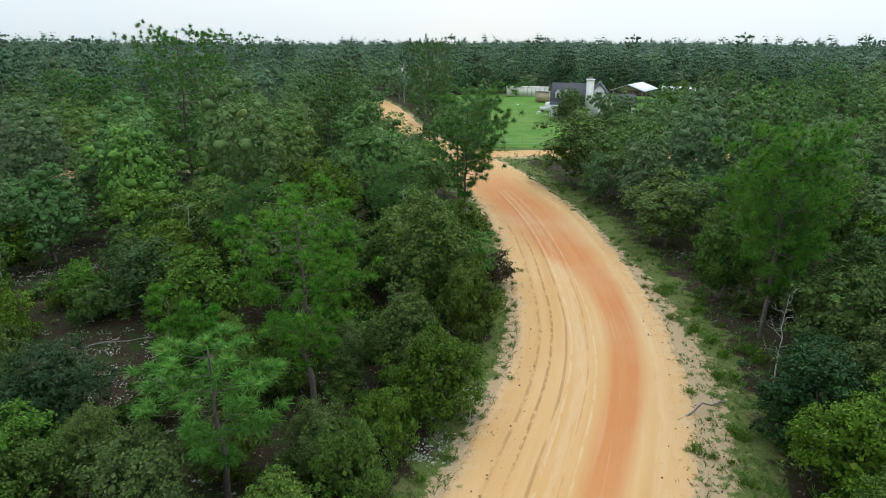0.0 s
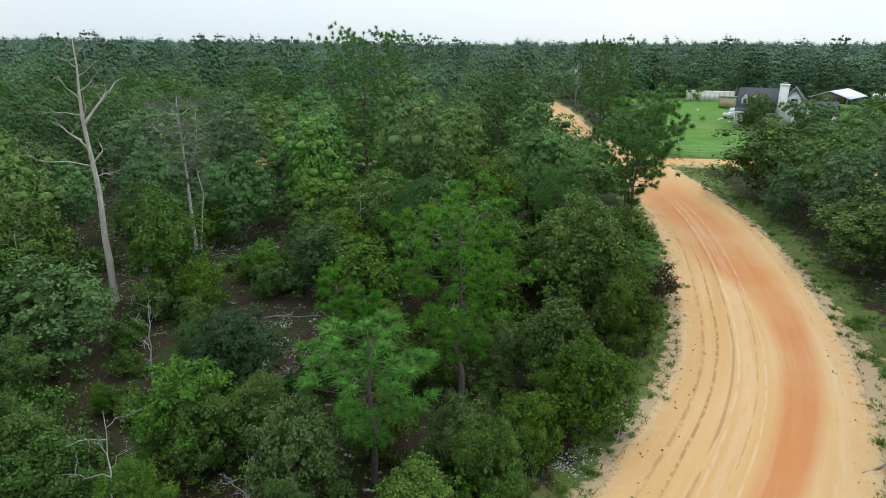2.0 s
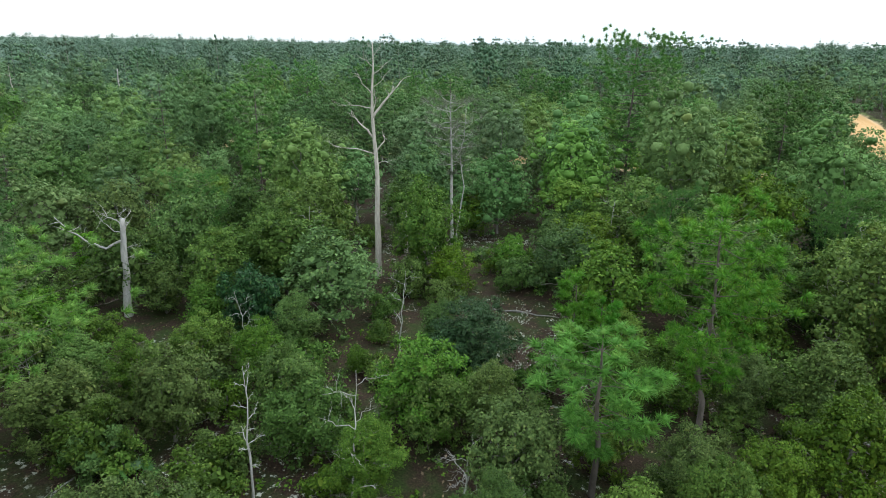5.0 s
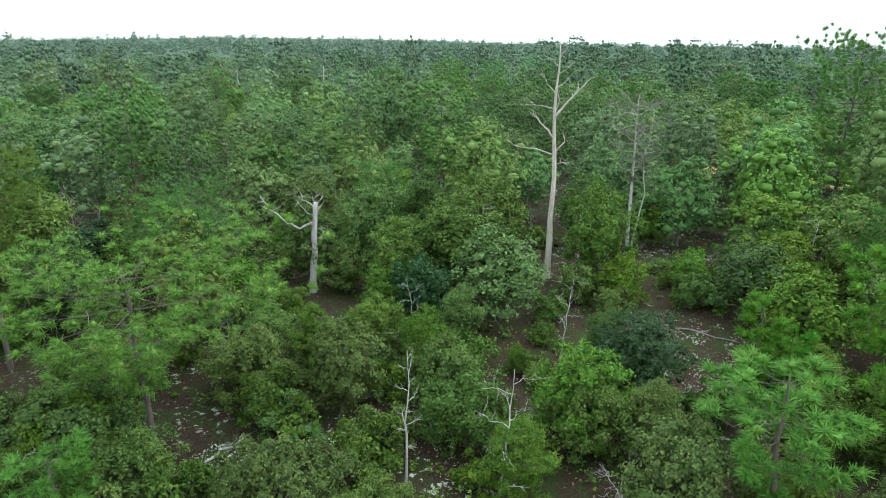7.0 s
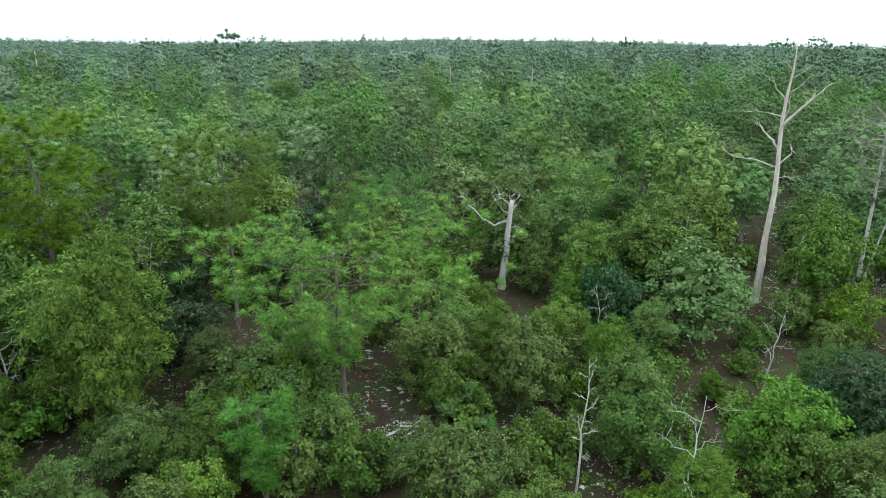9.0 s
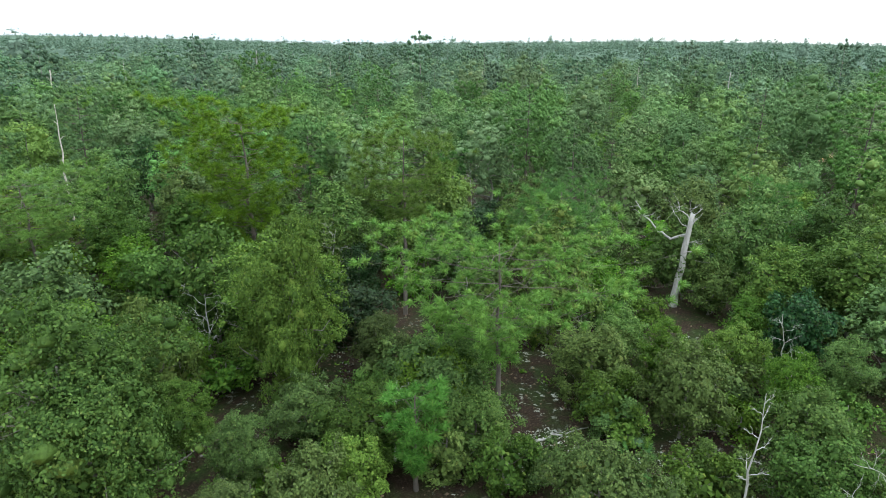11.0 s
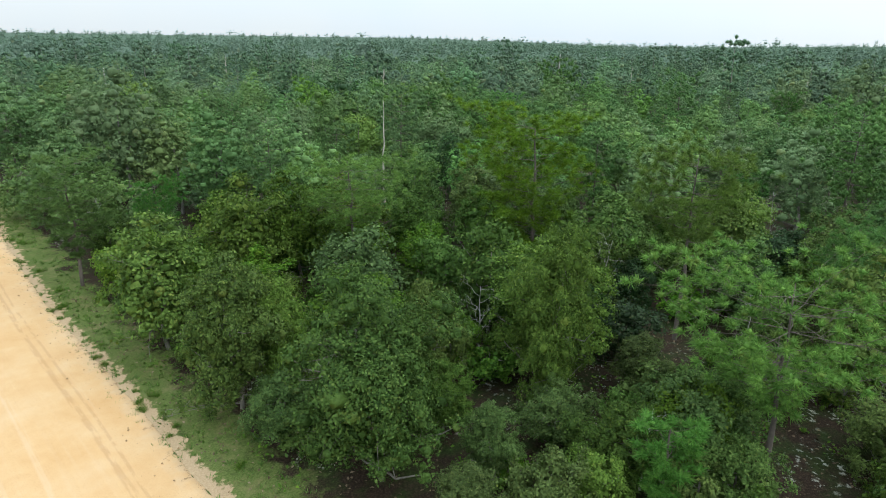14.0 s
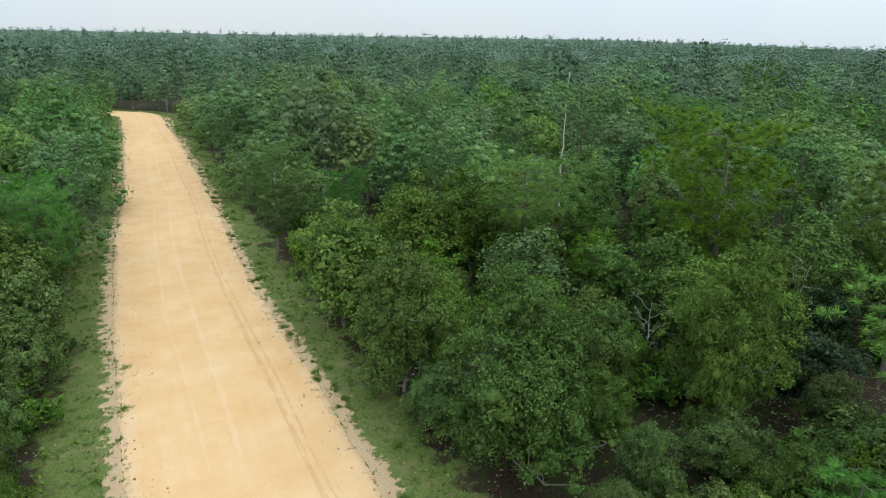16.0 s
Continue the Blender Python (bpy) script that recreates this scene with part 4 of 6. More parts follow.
def stand(kind, x, y, h, spread, turn=0.0, label="", lean=0.0):
    """Set out a tree of a kind at its true height and spread: an empty at its foot, with trunk and crown under it."""
    ob = new(kind["name"])
    part("trunk", kind["trunk"], None, ob)
    part("crown", kind["crown"], None, ob)
    k = spread / kind["w"]
    ob.matrix_basis = pose(x, y, float(land(x, y)) - 0.03, lean, -lean, turn) @ Matrix.Diagonal((k, k, h / kind["h"], 1))
    return tagged(ob, label or kind["label"], "bush" if kind["name"] == "holly_bush" else "tree", kind["group"])


OAK_LABEL = "scrub oak with crooked trunk and ragged mid-green crown"
YEL_LABEL = "young turkey oak with yellow-green leaves"
BLUE_LABEL = "sand post oak with dull blue-green foliage"
HOLLY_LABEL = "dense dark evergreen holly bush"
PINE_LABEL = "longleaf pine with upturned boughs and long green needles"
YOUNG_LABEL = "young longleaf pine with bright green brush-like tufts"
NEAR_OAKS = [
    near_kind(4.6, 4.0, OAK, 31, 17000, 0.108, OAK_LABEL, low=0.06),
    near_kind(6.2, 4.4, OAK, 32, 22000, 0.11, OAK_LABEL, low=0.08, clumps=95),
    near_kind(3.6, 3.4, OAK, 38, 12500, 0.105, OAK_LABEL, low=0.05),
]
NEAR_OAKS.append(near_kind(7.6, 5.6, OAK, 30, 36000, 0.108, "broad scrub oak beside the road with full green crown", low=0.05, clumps=130, clump_r=0.1, limbs=12))
NEAR_YELLOW = [near_kind(3.6, 3.2, OAK_YELLOW, 33, 12000, 0.105, YEL_LABEL, low=0.1), near_kind(3.0, 3.0, OAK_YELLOW, 39, 9500, 0.105, YEL_LABEL, low=0.08)]
NEAR_BLUE = [near_kind(4.6, 4.4, OAK_BLUE, 34, 17000, 0.105, BLUE_LABEL, low=0.1)]
NEAR_HOLLY = [near_kind(3.4, 3.2, HOLLY, 35, 12000, 0.09, HOLLY_LABEL, "holly_bush", "hollies", low=0.03, clumps=80)]
NEAR_BUSH = [near_kind(2.0, 2.4, OAK, 37, 5000, 0.105, "low green oak bush in the leaf litter", low=0.05, clumps=26)]
FILL_OAKS = [
    near_kind(4.8, 4.0, OAK, 41, 5600, 0.165, OAK_LABEL, low=0.1),
    near_kind(6.2, 4.6, OAK, 42, 6800, 0.17, OAK_LABEL, low=0.1, clumps=80),
]
FILL_YELLOW = [near_kind(3.6, 3.2, OAK_YELLOW, 43, 3800, 0.155, YEL_LABEL, low=0.1)]
FILL_BLUE = [near_kind(5.0, 4.2, OAK_BLUE, 44, 5600, 0.165, BLUE_LABEL, low=0.1)]
FILL_HOLLY = [near_kind(3.4, 3.2, HOLLY, 45, 4200, 0.15, HOLLY_LABEL, "holly_bush", "hollies", low=0.03)]
PINE_TALL = pine_kind(10.0, 6.0, PINE, 51, PINE_LABEL, low=0.26, whorls=13, arms=6, tufts=10, per=76, length=0.36, width=0.014, heart_r=0.24, brush=0.3)
PINE_HIGH = pine_kind(10.5, 6.4, PINE, 52, PINE_LABEL, low=0.48, whorls=8, arms=7, tufts=10, per=76, length=0.36, width=0.014, heart_r=0.24, brush=0.3)
PINE_BROAD = pine_kind(9.0, 9.4, PINE_BRIGHT, 53, "broad longleaf pine with a wide, domed crown", low=0.4, whorls=8, arms=7, tufts=13, per=74, length=0.34, width=0.017, top_bias=-0.3, heart_r=0.36, brush=0.25)
PINE_BIG = pine_kind(14.2, 9.0, PINE, 57, "very tall longleaf pine with a dense dark crown", low=0.2, whorls=20, arms=6, tufts=9, per=84, length=0.36, width=0.014, heart_r=0.12, brush=0.3)
PINE_MID = pine_kind(9.3, 4.6, PINE, 54, PINE_LABEL, low=0.3, whorls=11, arms=5, tufts=6, per=78, length=0.33, width=0.017, heart_r=0.36, brush=0.3)


def recoloured(kind, mat):
    k = dict(kind)
    k["crown"] = kind["crown"].copy()
    k["crown"].materials[0] = mat
    return k


PINE_TALL_O, PINE_HIGH_O = recoloured(PINE_TALL, PINE_OLIVE), recoloured(PINE_HIGH, PINE_OLIVE)
PINE_SMALL = pine_kind(6.6, 3.0, PINE_YOUNG, 55, YOUNG_LABEL, "young pines", low=0.3, whorls=7, arms=5, tufts=4, per=84, length=0.32, width=0.018, brush=0.5, heart_r=0.42)
PINE_SLIM = pine_kind(4.8, 1.7, PINE_YOUNG, 56, YOUNG_LABEL, "young pines", low=0.26, whorls=7, arms=4, tufts=2, per=90, length=0.32, width=0.018, brush=0.6, heart_r=0.45)
GREEN, YELLOW, BLUE, HOLLYS = "green", "yellow", "blue", "holly"
plant_rng = np.random.default_rng(77)


def plant(kind, x, y, h, spread):
    """One oak or holly of its own, near ones with finer leaves."""
    near = math.hypot(x, y) < 29
    if h < 2.4:
        kinds = NEAR_BUSH
    else:
        kinds = {"green": NEAR_OAKS if near else FILL_OAKS, "yellow": NEAR_YELLOW if near else FILL_YELLOW,
                 "blue": NEAR_BLUE if near else FILL_BLUE, "holly": NEAR_HOLLY if near else FILL_HOLLY}[kind]
    best = min(kinds, key=lambda q: abs(math.log(h / q["h"])) + abs(math.log(spread / q["w"])) + plant_rng.uniform(0, 0.25))
    TAKEN.append((x, y, spread * 0.42))
    return stand(best, x, y, h, spread, plant_rng.uniform(0, 360))


def pine(kind, x, y, h, spread, turn=0.0):
    TAKEN.append((x, y, spread * 0.3))
    return stand(kind, x, y, h, spread, turn)


def dead(x, y, geo, mat, label):
    TAKEN.append((x, y, 0.2))
    ob = new("dead_tree", geo.mesh("dead_tree", mat, True))
    ob.location = (x, y, float(land(x, y)))
    return tagged(ob, label, "dead tree", "dead trees")


# pines that stand out
pine(PINE_BIG, -21.6, 54.3, 14.2, 9.0, 20)
pine(PINE_BIG, -1.2, 62.5, 13.3, 5.4, 80)
pine(PINE_TALL, 1.6, 45.4, 9.8, 6.4, 140)
pine(PINE_MID, -4.6, 20.0, 9.0, 5.0)
pine(PINE_SMALL, -6.45, 15.8, 6.0, 4.0)
pine(PINE_SLIM, -9.7, 20.8, 5.1, 1.9, 40)
pine(PINE_SLIM, -9.0, 21.6, 4.2, 1.4, 120)
pine(PINE_SLIM, -17.0, 0.1, 3.9, 2.1, 200)
pine(PINE_BROAD, -20.5, 3.1, 7.5, 10.0)
pine(PINE_TALL_O, -34.4, -8.7, 10.0, 8.0, 60)
pine(PINE_HIGH_O, -30.9, -0.4, 9.6, 6.2, 10)
pine(PINE_HIGH_O, -28.1, -16.9, 7.8, 6.5, 100)
pine(PINE_TALL_O, -23.6, -32.4, 7.6, 5.4, 220)
pine(PINE_TALL, -28.1, -30.9, 5.4, 3.4, 250)
pine(PINE_TALL, 15.1, 27.3, 9.8, 5.6, 30)
pine(PINE_TALL, 16.6, 28.2, 9.3, 4.0, 300)
pine(PINE_SMALL, 1.5, 30.9, 4.3, 2.4, 90)
pine(PINE_TALL, -11.3, -34.8, 6.4, 4.4, 170)
pine(PINE_TALL, -9.0, -38.5, 7.2, 4.2, 10)

# dead trees
ARMS_A = [(9.2, [(0.5, 0.65), (0.55, 0.6), (0.5, 0.6)], 0.085), (8.0, [(-0.35, 0.55), (-0.45, 0.45), (-0.4, 0.45)], 0.07), (7.2, [(-1.1, 0.3), (-0.9, 0.1), (-0.9, 0.4)], 0.035),
          (7.3, [(0.5, 0.6), (-0.05, 0.3)], 0.05), (6.7, [(0.45, 0.1)], 0.035), (9.7, [(-1.0, 0.25), (-0.6, -0.1)], 0.03), (10.4, [(-0.5, 0.6), (-0.2, 0.5)], 0.035), (10.8, [(0.45, 0.3), (0.3, 0.4)], 0.03),
          (11.5, [(0.5, 0.4)], 0.025), (11.9, [(-0.45, 0.35)], 0.025), (12.4, [(0.3, 0.35)], 0.02), (12.7, [(-0.25, 0.3)], 0.02), (9.4, [(0.25, 0.8), (-0.1, 0.6)], 0.03)]
ARMS_B = [(4.0, [(-0.85, -0.28), (-0.7, 0.35), (-0.8, 0.7), (-0.6, 0.65)], 0.075), (4.7, [(-0.25, 0.35), (-0.3, 0.25), (-0.2, 0.4)], 0.04), (4.8, [(0.15, 0.3), (0.25, 0.2)], 0.035), (4.9, [(-0.1, 0.35), (0.2, 0.2)], 0.03),
          (3.0, [(0.35, 0.15)], 0.035), (2.5, [(-0.3, 0.1)], 0.03), (4.4, [(0.3, 0.5)], 0.06), (3.6, [(0.4, 0.1)], 0.03), (4.2, [(-0.6, 0.5), (-0.3, 0.5)], 0.03)]
dead(-24.7, 25.7, snag_with(11, 13.2, 0.2, 0.0, ARMS_A, (0.72, 0.69), 0.05), DEADWOOD, "tall barkless dead pine with bare forking limbs")
dead(-31.0, 13.8, snag_with(12, 5.1, 0.22, 0.42, ARMS_B, (0.41, 0.91), 0.4, 12), GREYWOOD, "snapped grey dead trunk with one crooked arm")
dead(-14.1, 8.9, snag_geo(13, 4.9, 0.052, (0.1, 0.1), 12, 0.35, 0.11, 3), GREYWOOD, "thin lichen-white dead sapling with short twigs")
PINE_DYING = pine_kind(10.4, 3.8, PINE_GREY, 58, "dying longleaf pine with thin grey-green needles and bare twigs", low=0.5, whorls=9, arms=6, tufts=6, per=34, length=0.3, width=0.009, heart_r=0.06, brush=0.4)
PINE_DYING["trunk"].materials[0] = GREYWOOD
pine(PINE_DYING, -25.1, 33.4, 10.4, 4.2, 50)
dead(-24.9, 33.7, snag_geo(14, 9.4, 0.06, (0.4, 0.3), 24, 0.55, 0.12, 3), GREYWOOD, "slim dead pine with fine bare twigs")
dead(-1.8, 34.9, snag_geo(15, 5.3, 0.09, (-0.2, 0.1), 8, 0.3, 0.28, 2), GREYWOOD, "small pale dead tree with twisted branches")
dead(-26.5, 30.2, snag_geo(16, 2.8, 0.14, (0.1, 0), 1, 0.8, 0.12, 1, True), DEADWOOD, "broken stump of a dead tree")
dead(-18.6, -0.6, snag_geo(17, 3.2, 0.05, (0.2, 0.1), 7, 0.3, 0.22, 2), GREYWOOD, "small bare grey dead sapling")
dead(-25.0, -8.6, snag_geo(18, 3.6, 0.06, (0.2, 0.1), 12, 0.25, 0.35, 3), GREYWOOD, "bare grey twiggy dead shrub")
dead(-45.0, -24.0, snag_geo(19, 9.4, 0.12, (0.3, 0.2), 3, 0.6, 0.08, 1), DEADWOOD, "bare pale dead pole of a pine")

# oaks and bushes that stand out
plant(GREEN, -22.2, -4.8, 7.6, 3.7)
plant(GREEN, -15.4, -8.4, 7.5, 5.2)
plant(GREEN, -16.9, -15.4, 6.3, 3.9)
plant(YELLOW, -18.5, -14.5, 4.9, 2.7)
plant(GREEN, -20.8, -9.2, 5.0, 3.4)
plant(HOLLYS, -13.3, 19.5, 3.5, 3.2)
plant(YELLOW, -12.9, 15.5, 3.7, 3.6)
plant(BLUE, -22.0, 19.7, 4.6, 5.0)
plant(YELLOW, -21.2, 24.5, 2.3, 2.4)
plant(YELLOW, -19.7, 26.0, 2.8, 2.5)
plant(GREEN, -17.1, 28.4, 2.0, 2.1)
plant(YELLOW, -26.2, 15.4, 2.4, 2.2)
plant(YELLOW, -19.2, 9.4, 3.8, 3.2)
plant(GREEN, -17.0, 12.6, 3.2, 3.0)
plant(BLUE, -18.3, -1.4, 3.4, 3.2)
plant(GREEN, -13.0, 2.6, 1.6, 2.0)
plant(GREEN, -13.2, -1.5, 1.5, 2.1)
plant(GREEN, -16.6, 2.8, 2.2, 2.3)
plant(YELLOW, -15.2, -2.9, 3.0, 2.6)
plant(GREEN, -17.6, 1.0, 2.2, 2.6)
plant(BLUE, -14.2, 5.2, 3.5, 3.4)
plant(GREEN, -8.3, 14.5, 3.6, 3.3)
plant(YELLOW, -14.9, 11.9, 3.0, 3.0)
plant(GREEN, 13.6, 60.8, 7.3, 8.4)
plant(GREEN, -20.6, 0.6, 3.6, 3.8)
plant(GREEN, -18.8, 2.2, 2.6, 2.8)
plant(GREEN, -22.4, 1.6, 3.2, 3.4)
plant(YELLOW, -16.4, -1.8, 2.6, 2.4)
plant(GREEN, 15.3, 41.5, 5.2, 6.0)
plant(HOLLYS, 12.9, 18.6, 3.9, 4.2)
plant(GREEN, 15.2, 32.1, 5.3, 3.4)
plant(GREEN, 15.0, 18.6, 5.0, 4.2)
plant(GREEN, 1.3, 27.4, 4.2, 3.0)
plant(GREEN, -0.3, 20.6, 3.7, 3.4)
plant(GREEN, -1.5, 24.0, 3.6, 3.6)
plant(GREEN, -2.6, 15.6, 3.3, 2.3)
plant(GREEN, -6.4, 22.6, 3.3, 3.1)
plant(HOLLYS, -14.1, 18.9, 2.6, 2.6)
plant(GREEN, -12.2, 15.1, 3.0, 2.8)
plant(GREEN, -14.5, 39.4, 5.6, 6.0)
plant(BLUE, -31.8, 14.7, 5.1, 3.9)
plant(GREEN, -24.6, -5.2, 6.2, 5.0)
plant(GREEN, -20.0, -17.0, 4.7, 3.7)
plant(YELLOW, -29.1, -12.0, 4.2, 3.5)
plant(GREEN, -22.7, 7.3, 3.1, 3.6)
plant(GREEN, -22.6, -13.6, 4.4, 4.4)
plant(GREEN, -7.0, -26.8, 3.5, 3.0)

RUST = leaf_material("withered_leaf", (0.03, 0.02, 0.012), (0.07, 0.05, 0.028), (0.12, 0.1, 0.045))
withered = near_kind(1.8, 1.8, RUST, 47, 1500, 0.12, "small oak bush with withered reddish leaves at the road edge", low=0.15, clumps=20)
stand(withered, 3.1, 33.6, 2.3, 2.0, 10)
plant(GREEN, -28.6, 11.4, 1.9, 2.2)
plant(GREEN, -29.8, 15.2, 3.0, 2.6)
plant(HOLLYS, -52.5, -21.5, 6.4, 4.4)
plant(GREEN, -20.6, 0.9, 3.4, 3.2)
# dead poles standing over the far woods
for i, (b_, r_, h_) in enumerate(((64, 118, 8.5), (71, 135, 9.0), (79, 150, 10.5), (84, 128, 8.0), (90, 160, 11.0), (97, 140, 9.0), (103, 150, 11.0), (108, 172, 10.0), (113, 130, 9.5), (118, 118, 8.6), (124, 150, 9.5), (131, 165, 10.0), (140, 120, 9.0))):
    dead(-math.sin(radians(b_)) * r_, math.cos(radians(b_)) * r_, snag_geo(200 + i, h_, 0.17, (0.2, 0.1), 4, 0.6, 0.12, 1, i % 3 == 0, 6), DEADWOOD if i % 2 else GREYWOOD, "pale dead pine trunk standing above the far woods")

# ---- the rest of the near woods: a few kinds, repeated ----
CLEARINGS = [(-16.0, 25.0, 3.6), (-12.4, 22.0, 2.6), (-22.0, 35.0, 3.2), (-25.0, 28.3, 2.8), (-22.6, 23.4, 1.5), (-23.4, 24.2, 1.2), (-27.3, -0.4, 1.9), (-29.4, -0.5, 1.5), (-18.0, 22.0, 2.4), (-18.6, 5.0, 2.2), (-29.0, 12.9, 1.9), (-26.6, 11.7, 2.0), (-24.0, 10.4, 1.3), (-21.6, 22.4, 1.8), (-22.6, 30.4, 1.6), (-20.8, 28.2, 1.6), (-8.9, 12.4, 1.3), (-25.5, -11.5, 1.5), (-13.9, 0.4, 1.6), (-15.8, 1.4, 1.0), (-23.6, 31.4, 1.6), (-11.5, 8.6, 1.6), (0.4, 18.6, 1.2), (-9.6, 18.2, 1.6),
             # where the side road shows between the trees
             (-36.7, 62.0, 2.7), (-34.1, 57.7, 2.5), (-31.6, 53.4, 2.3), (-29.1, 49.2, 2.0), (-71.0, 48.5, 1.7), (-66.9, 45.8, 1.6), (-62.8, 43.0, 1.5), (-58.6, 40.2, 1.4),
             (11.0, 58.0, 3.0), (10.0, 66.0, 4.5), (10.5, 73.0, 5.0), (8.0, 60.0, 3.0)]
BEARING = (-44, 172)


def scatter(r0, r1, gap, tries, rng, margin):
    """Random places in the wooded sector, no closer than gap, off roads, lawn and clearings."""
    n = tries
    r = np.sqrt(rng.uniform(r0 ** 2, r1 ** 2, n))
    b = np.radians(rng.uniform(*BEARING, n))
    x, y = -np.sin(b) * r, np.cos(b) * r
    ok = (clear_of(x, y) > np.where((y > 55) & (x > -14), 2.4, margin)) & (gap_to(ROAD_P, x, y) > ROAD_W / 2 + max(margin, min(2.8, margin + 1.4))) & ~((y > 5) & (y < 36) & (x > 5) & (clear_of(x, y) < 3.4)) & ~inside(LAWN, x, y) & ~inside(YARD, x, y)
    for cx, cy, cr in CLEARINGS:
        ok &= (x - cx) ** 2 + (y - cy) ** 2 > cr ** 2
    for cx, cy, cr in TAKEN:
        ok &= (x - cx) ** 2 + (y - cy) ** 2 > (cr + gap * 0.35) ** 2
    x, y = x[ok], y[ok]
    cell = {}
    keep = []
    for i in range(len(x)):
        cx, cy = int(x[i] // gap), int(y[i] // gap)
        if all((x[i] - x[j]) ** 2 + (y[i] - y[j]) ** 2 > gap * gap for dx in (-1, 0, 1) for dy in (-1, 0, 1) for j in cell.get((cx + dx, cy + dy), ())):
            cell.setdefault((cx, cy), []).append(i)
            keep.append(i)
    return x[keep], y[keep]


YARD = [(44, 118), (90, 108), (112, 150), (80, 175), (50, 160)]
rng = np.random.default_rng(5)
NEAR_R = 44
fx, fy = scatter(13.5, NEAR_R, 2.75, 6000, rng, 1.5)
for x, y in zip(fx, fy):
    u = rng.uniform()
    s, turn, far_off = rng.uniform(0.65, 1.2), rng.uniform(0, 360), math.hypot(x, y) > 27
    edge = clear_of(np.array([x]), np.array([y]))[0] < 2.6
    if u < 0.04 and far_off:
        kd = PINE_TALL
        s *= 0.85
    elif u < 0.55:
        kd = (FILL_OAKS if far_off else NEAR_OAKS)[rng.integers(2)]
    elif u < 0.69:
        kd = (FILL_YELLOW if far_off else NEAR_YELLOW)[0]
    elif u < 0.84:
        kd = (FILL_BLUE if far_off else NEAR_BLUE)[0]
    elif u < 0.9:
        kd = (FILL_HOLLY if far_off else NEAR_HOLLY)[0]
    else:
        kd = NEAR_BUSH[0]
    if edge and kd["h"] > 4.7:
        s *= 0.7
    bear = math.degrees(math.atan2(-x, y))
    cap = 3.0 if bear > 0 and not far_off else 4.6 if bear < 75 and not far_off else 6.4
    s = min(s, cap / kd["h"])
    if -25 < x < -17.5 and abs(0.722 * x + 0.69 * y) < 1.7 and y > 0:
        s = min(s, 1.3 / kd["h"])  # open ground before the tall dead pine
    stand(kd, x, y, kd["h"] * s * rng.uniform(0.9, 1.1), kd["w"] * s * rng.uniform(0.9, 1.12), turn, lean=rng.uniform(-3, 3))

# low bushes between the trees
BUSHES = [near_kind(1.5, 1.9, leaf_, 140 + k, 1900, 0.13, "low bushy oak sprout in the leaf litter", low=0.04, clumps=18, limbs=4) for k, leaf_ in enumerate((OAK, OAK, OAK_YELLOW))]
rng = np.random.default_rng(15)
fx, fy = scatter(13, 42, 2.0, 3600, rng, 1.2)
for x, y in zip(fx, fy):
    if rng.uniform() < 0.7:
        k, s = BUSHES[rng.integers(3)], rng.uniform(0.6, 1.25)
        stand(k, x, y, k["h"] * s, k["w"] * s * rng.uniform(0.9, 1.2), rng.uniform(0, 360))

# low growth round the young pines
for kind_, x, y, h, w in ((GREEN, -4.6, 13.7, 1.8, 2.2), (GREEN, -7.2, 13.1, 1.8, 2.4), (GREEN, -3.3, 16.8, 2.0, 2.4), (GREEN, -6.9, 17.2, 2.2, 2.6), (GREEN, -3.0, 14.2, 1.6, 1.8), (YELLOW, -1.9, 18.6, 2.6, 2.2), (GREEN, -5.6, 11.8, 1.5, 1.9),
                          (GREEN, -17.0, 4.2, 1.6, 1.9), (GREEN, -19.6, 7.0, 1.8, 2.2), (GREEN, -16.0, 9.4, 1.9, 2.2), (GREEN, -12.6, 7.0, 1.6, 2.0), (GREEN, -20.4, 21.6, 1.6, 2.0), (GREEN, -18.8, 24.4, 1.7, 2.1)):
    plant(kind_, x, y, h, w)

# ---- woods further off, too many to count ----


def far_trees(name, r0, r1, gap, tries, oaks, pines, label, pine_share, margin):
    """Distant woods: crowns that share a few meshes, over trunks joined into one."""
    rng = np.random.default_rng(int(r0))
    x, y = scatter(r0, r1, gap, tries, rng, margin)
    z = land(x, y)
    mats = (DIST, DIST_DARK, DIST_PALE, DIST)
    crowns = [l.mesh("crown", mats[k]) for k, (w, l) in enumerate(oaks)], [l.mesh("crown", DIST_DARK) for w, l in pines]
    ob, wood = new(name), Geo()
    for i in range(len(x)):
        isp = rng.uniform() < pine_share
        k = rng.integers(3 if isp else 4)
        s = rng.uniform(0.72, 1.25)
        m = Matrix.LocRotScale((x[i], y[i], z[i]), Euler((0, 0, rng.uniform(0, 6.28))), (s, s, s * rng.uniform(0.9, 1.12)))
        o = part("crown", crowns[isp][k], None, ob)
        o.matrix_basis = m
        tagged(o, kind="stuff")
        wood.add((pines if isp else oaks)[k][0], m)
    tagged(part("trunks", wood, BARK, ob), kind="stuff")
    return tagged(ob, label, "woods", kind="stuff")


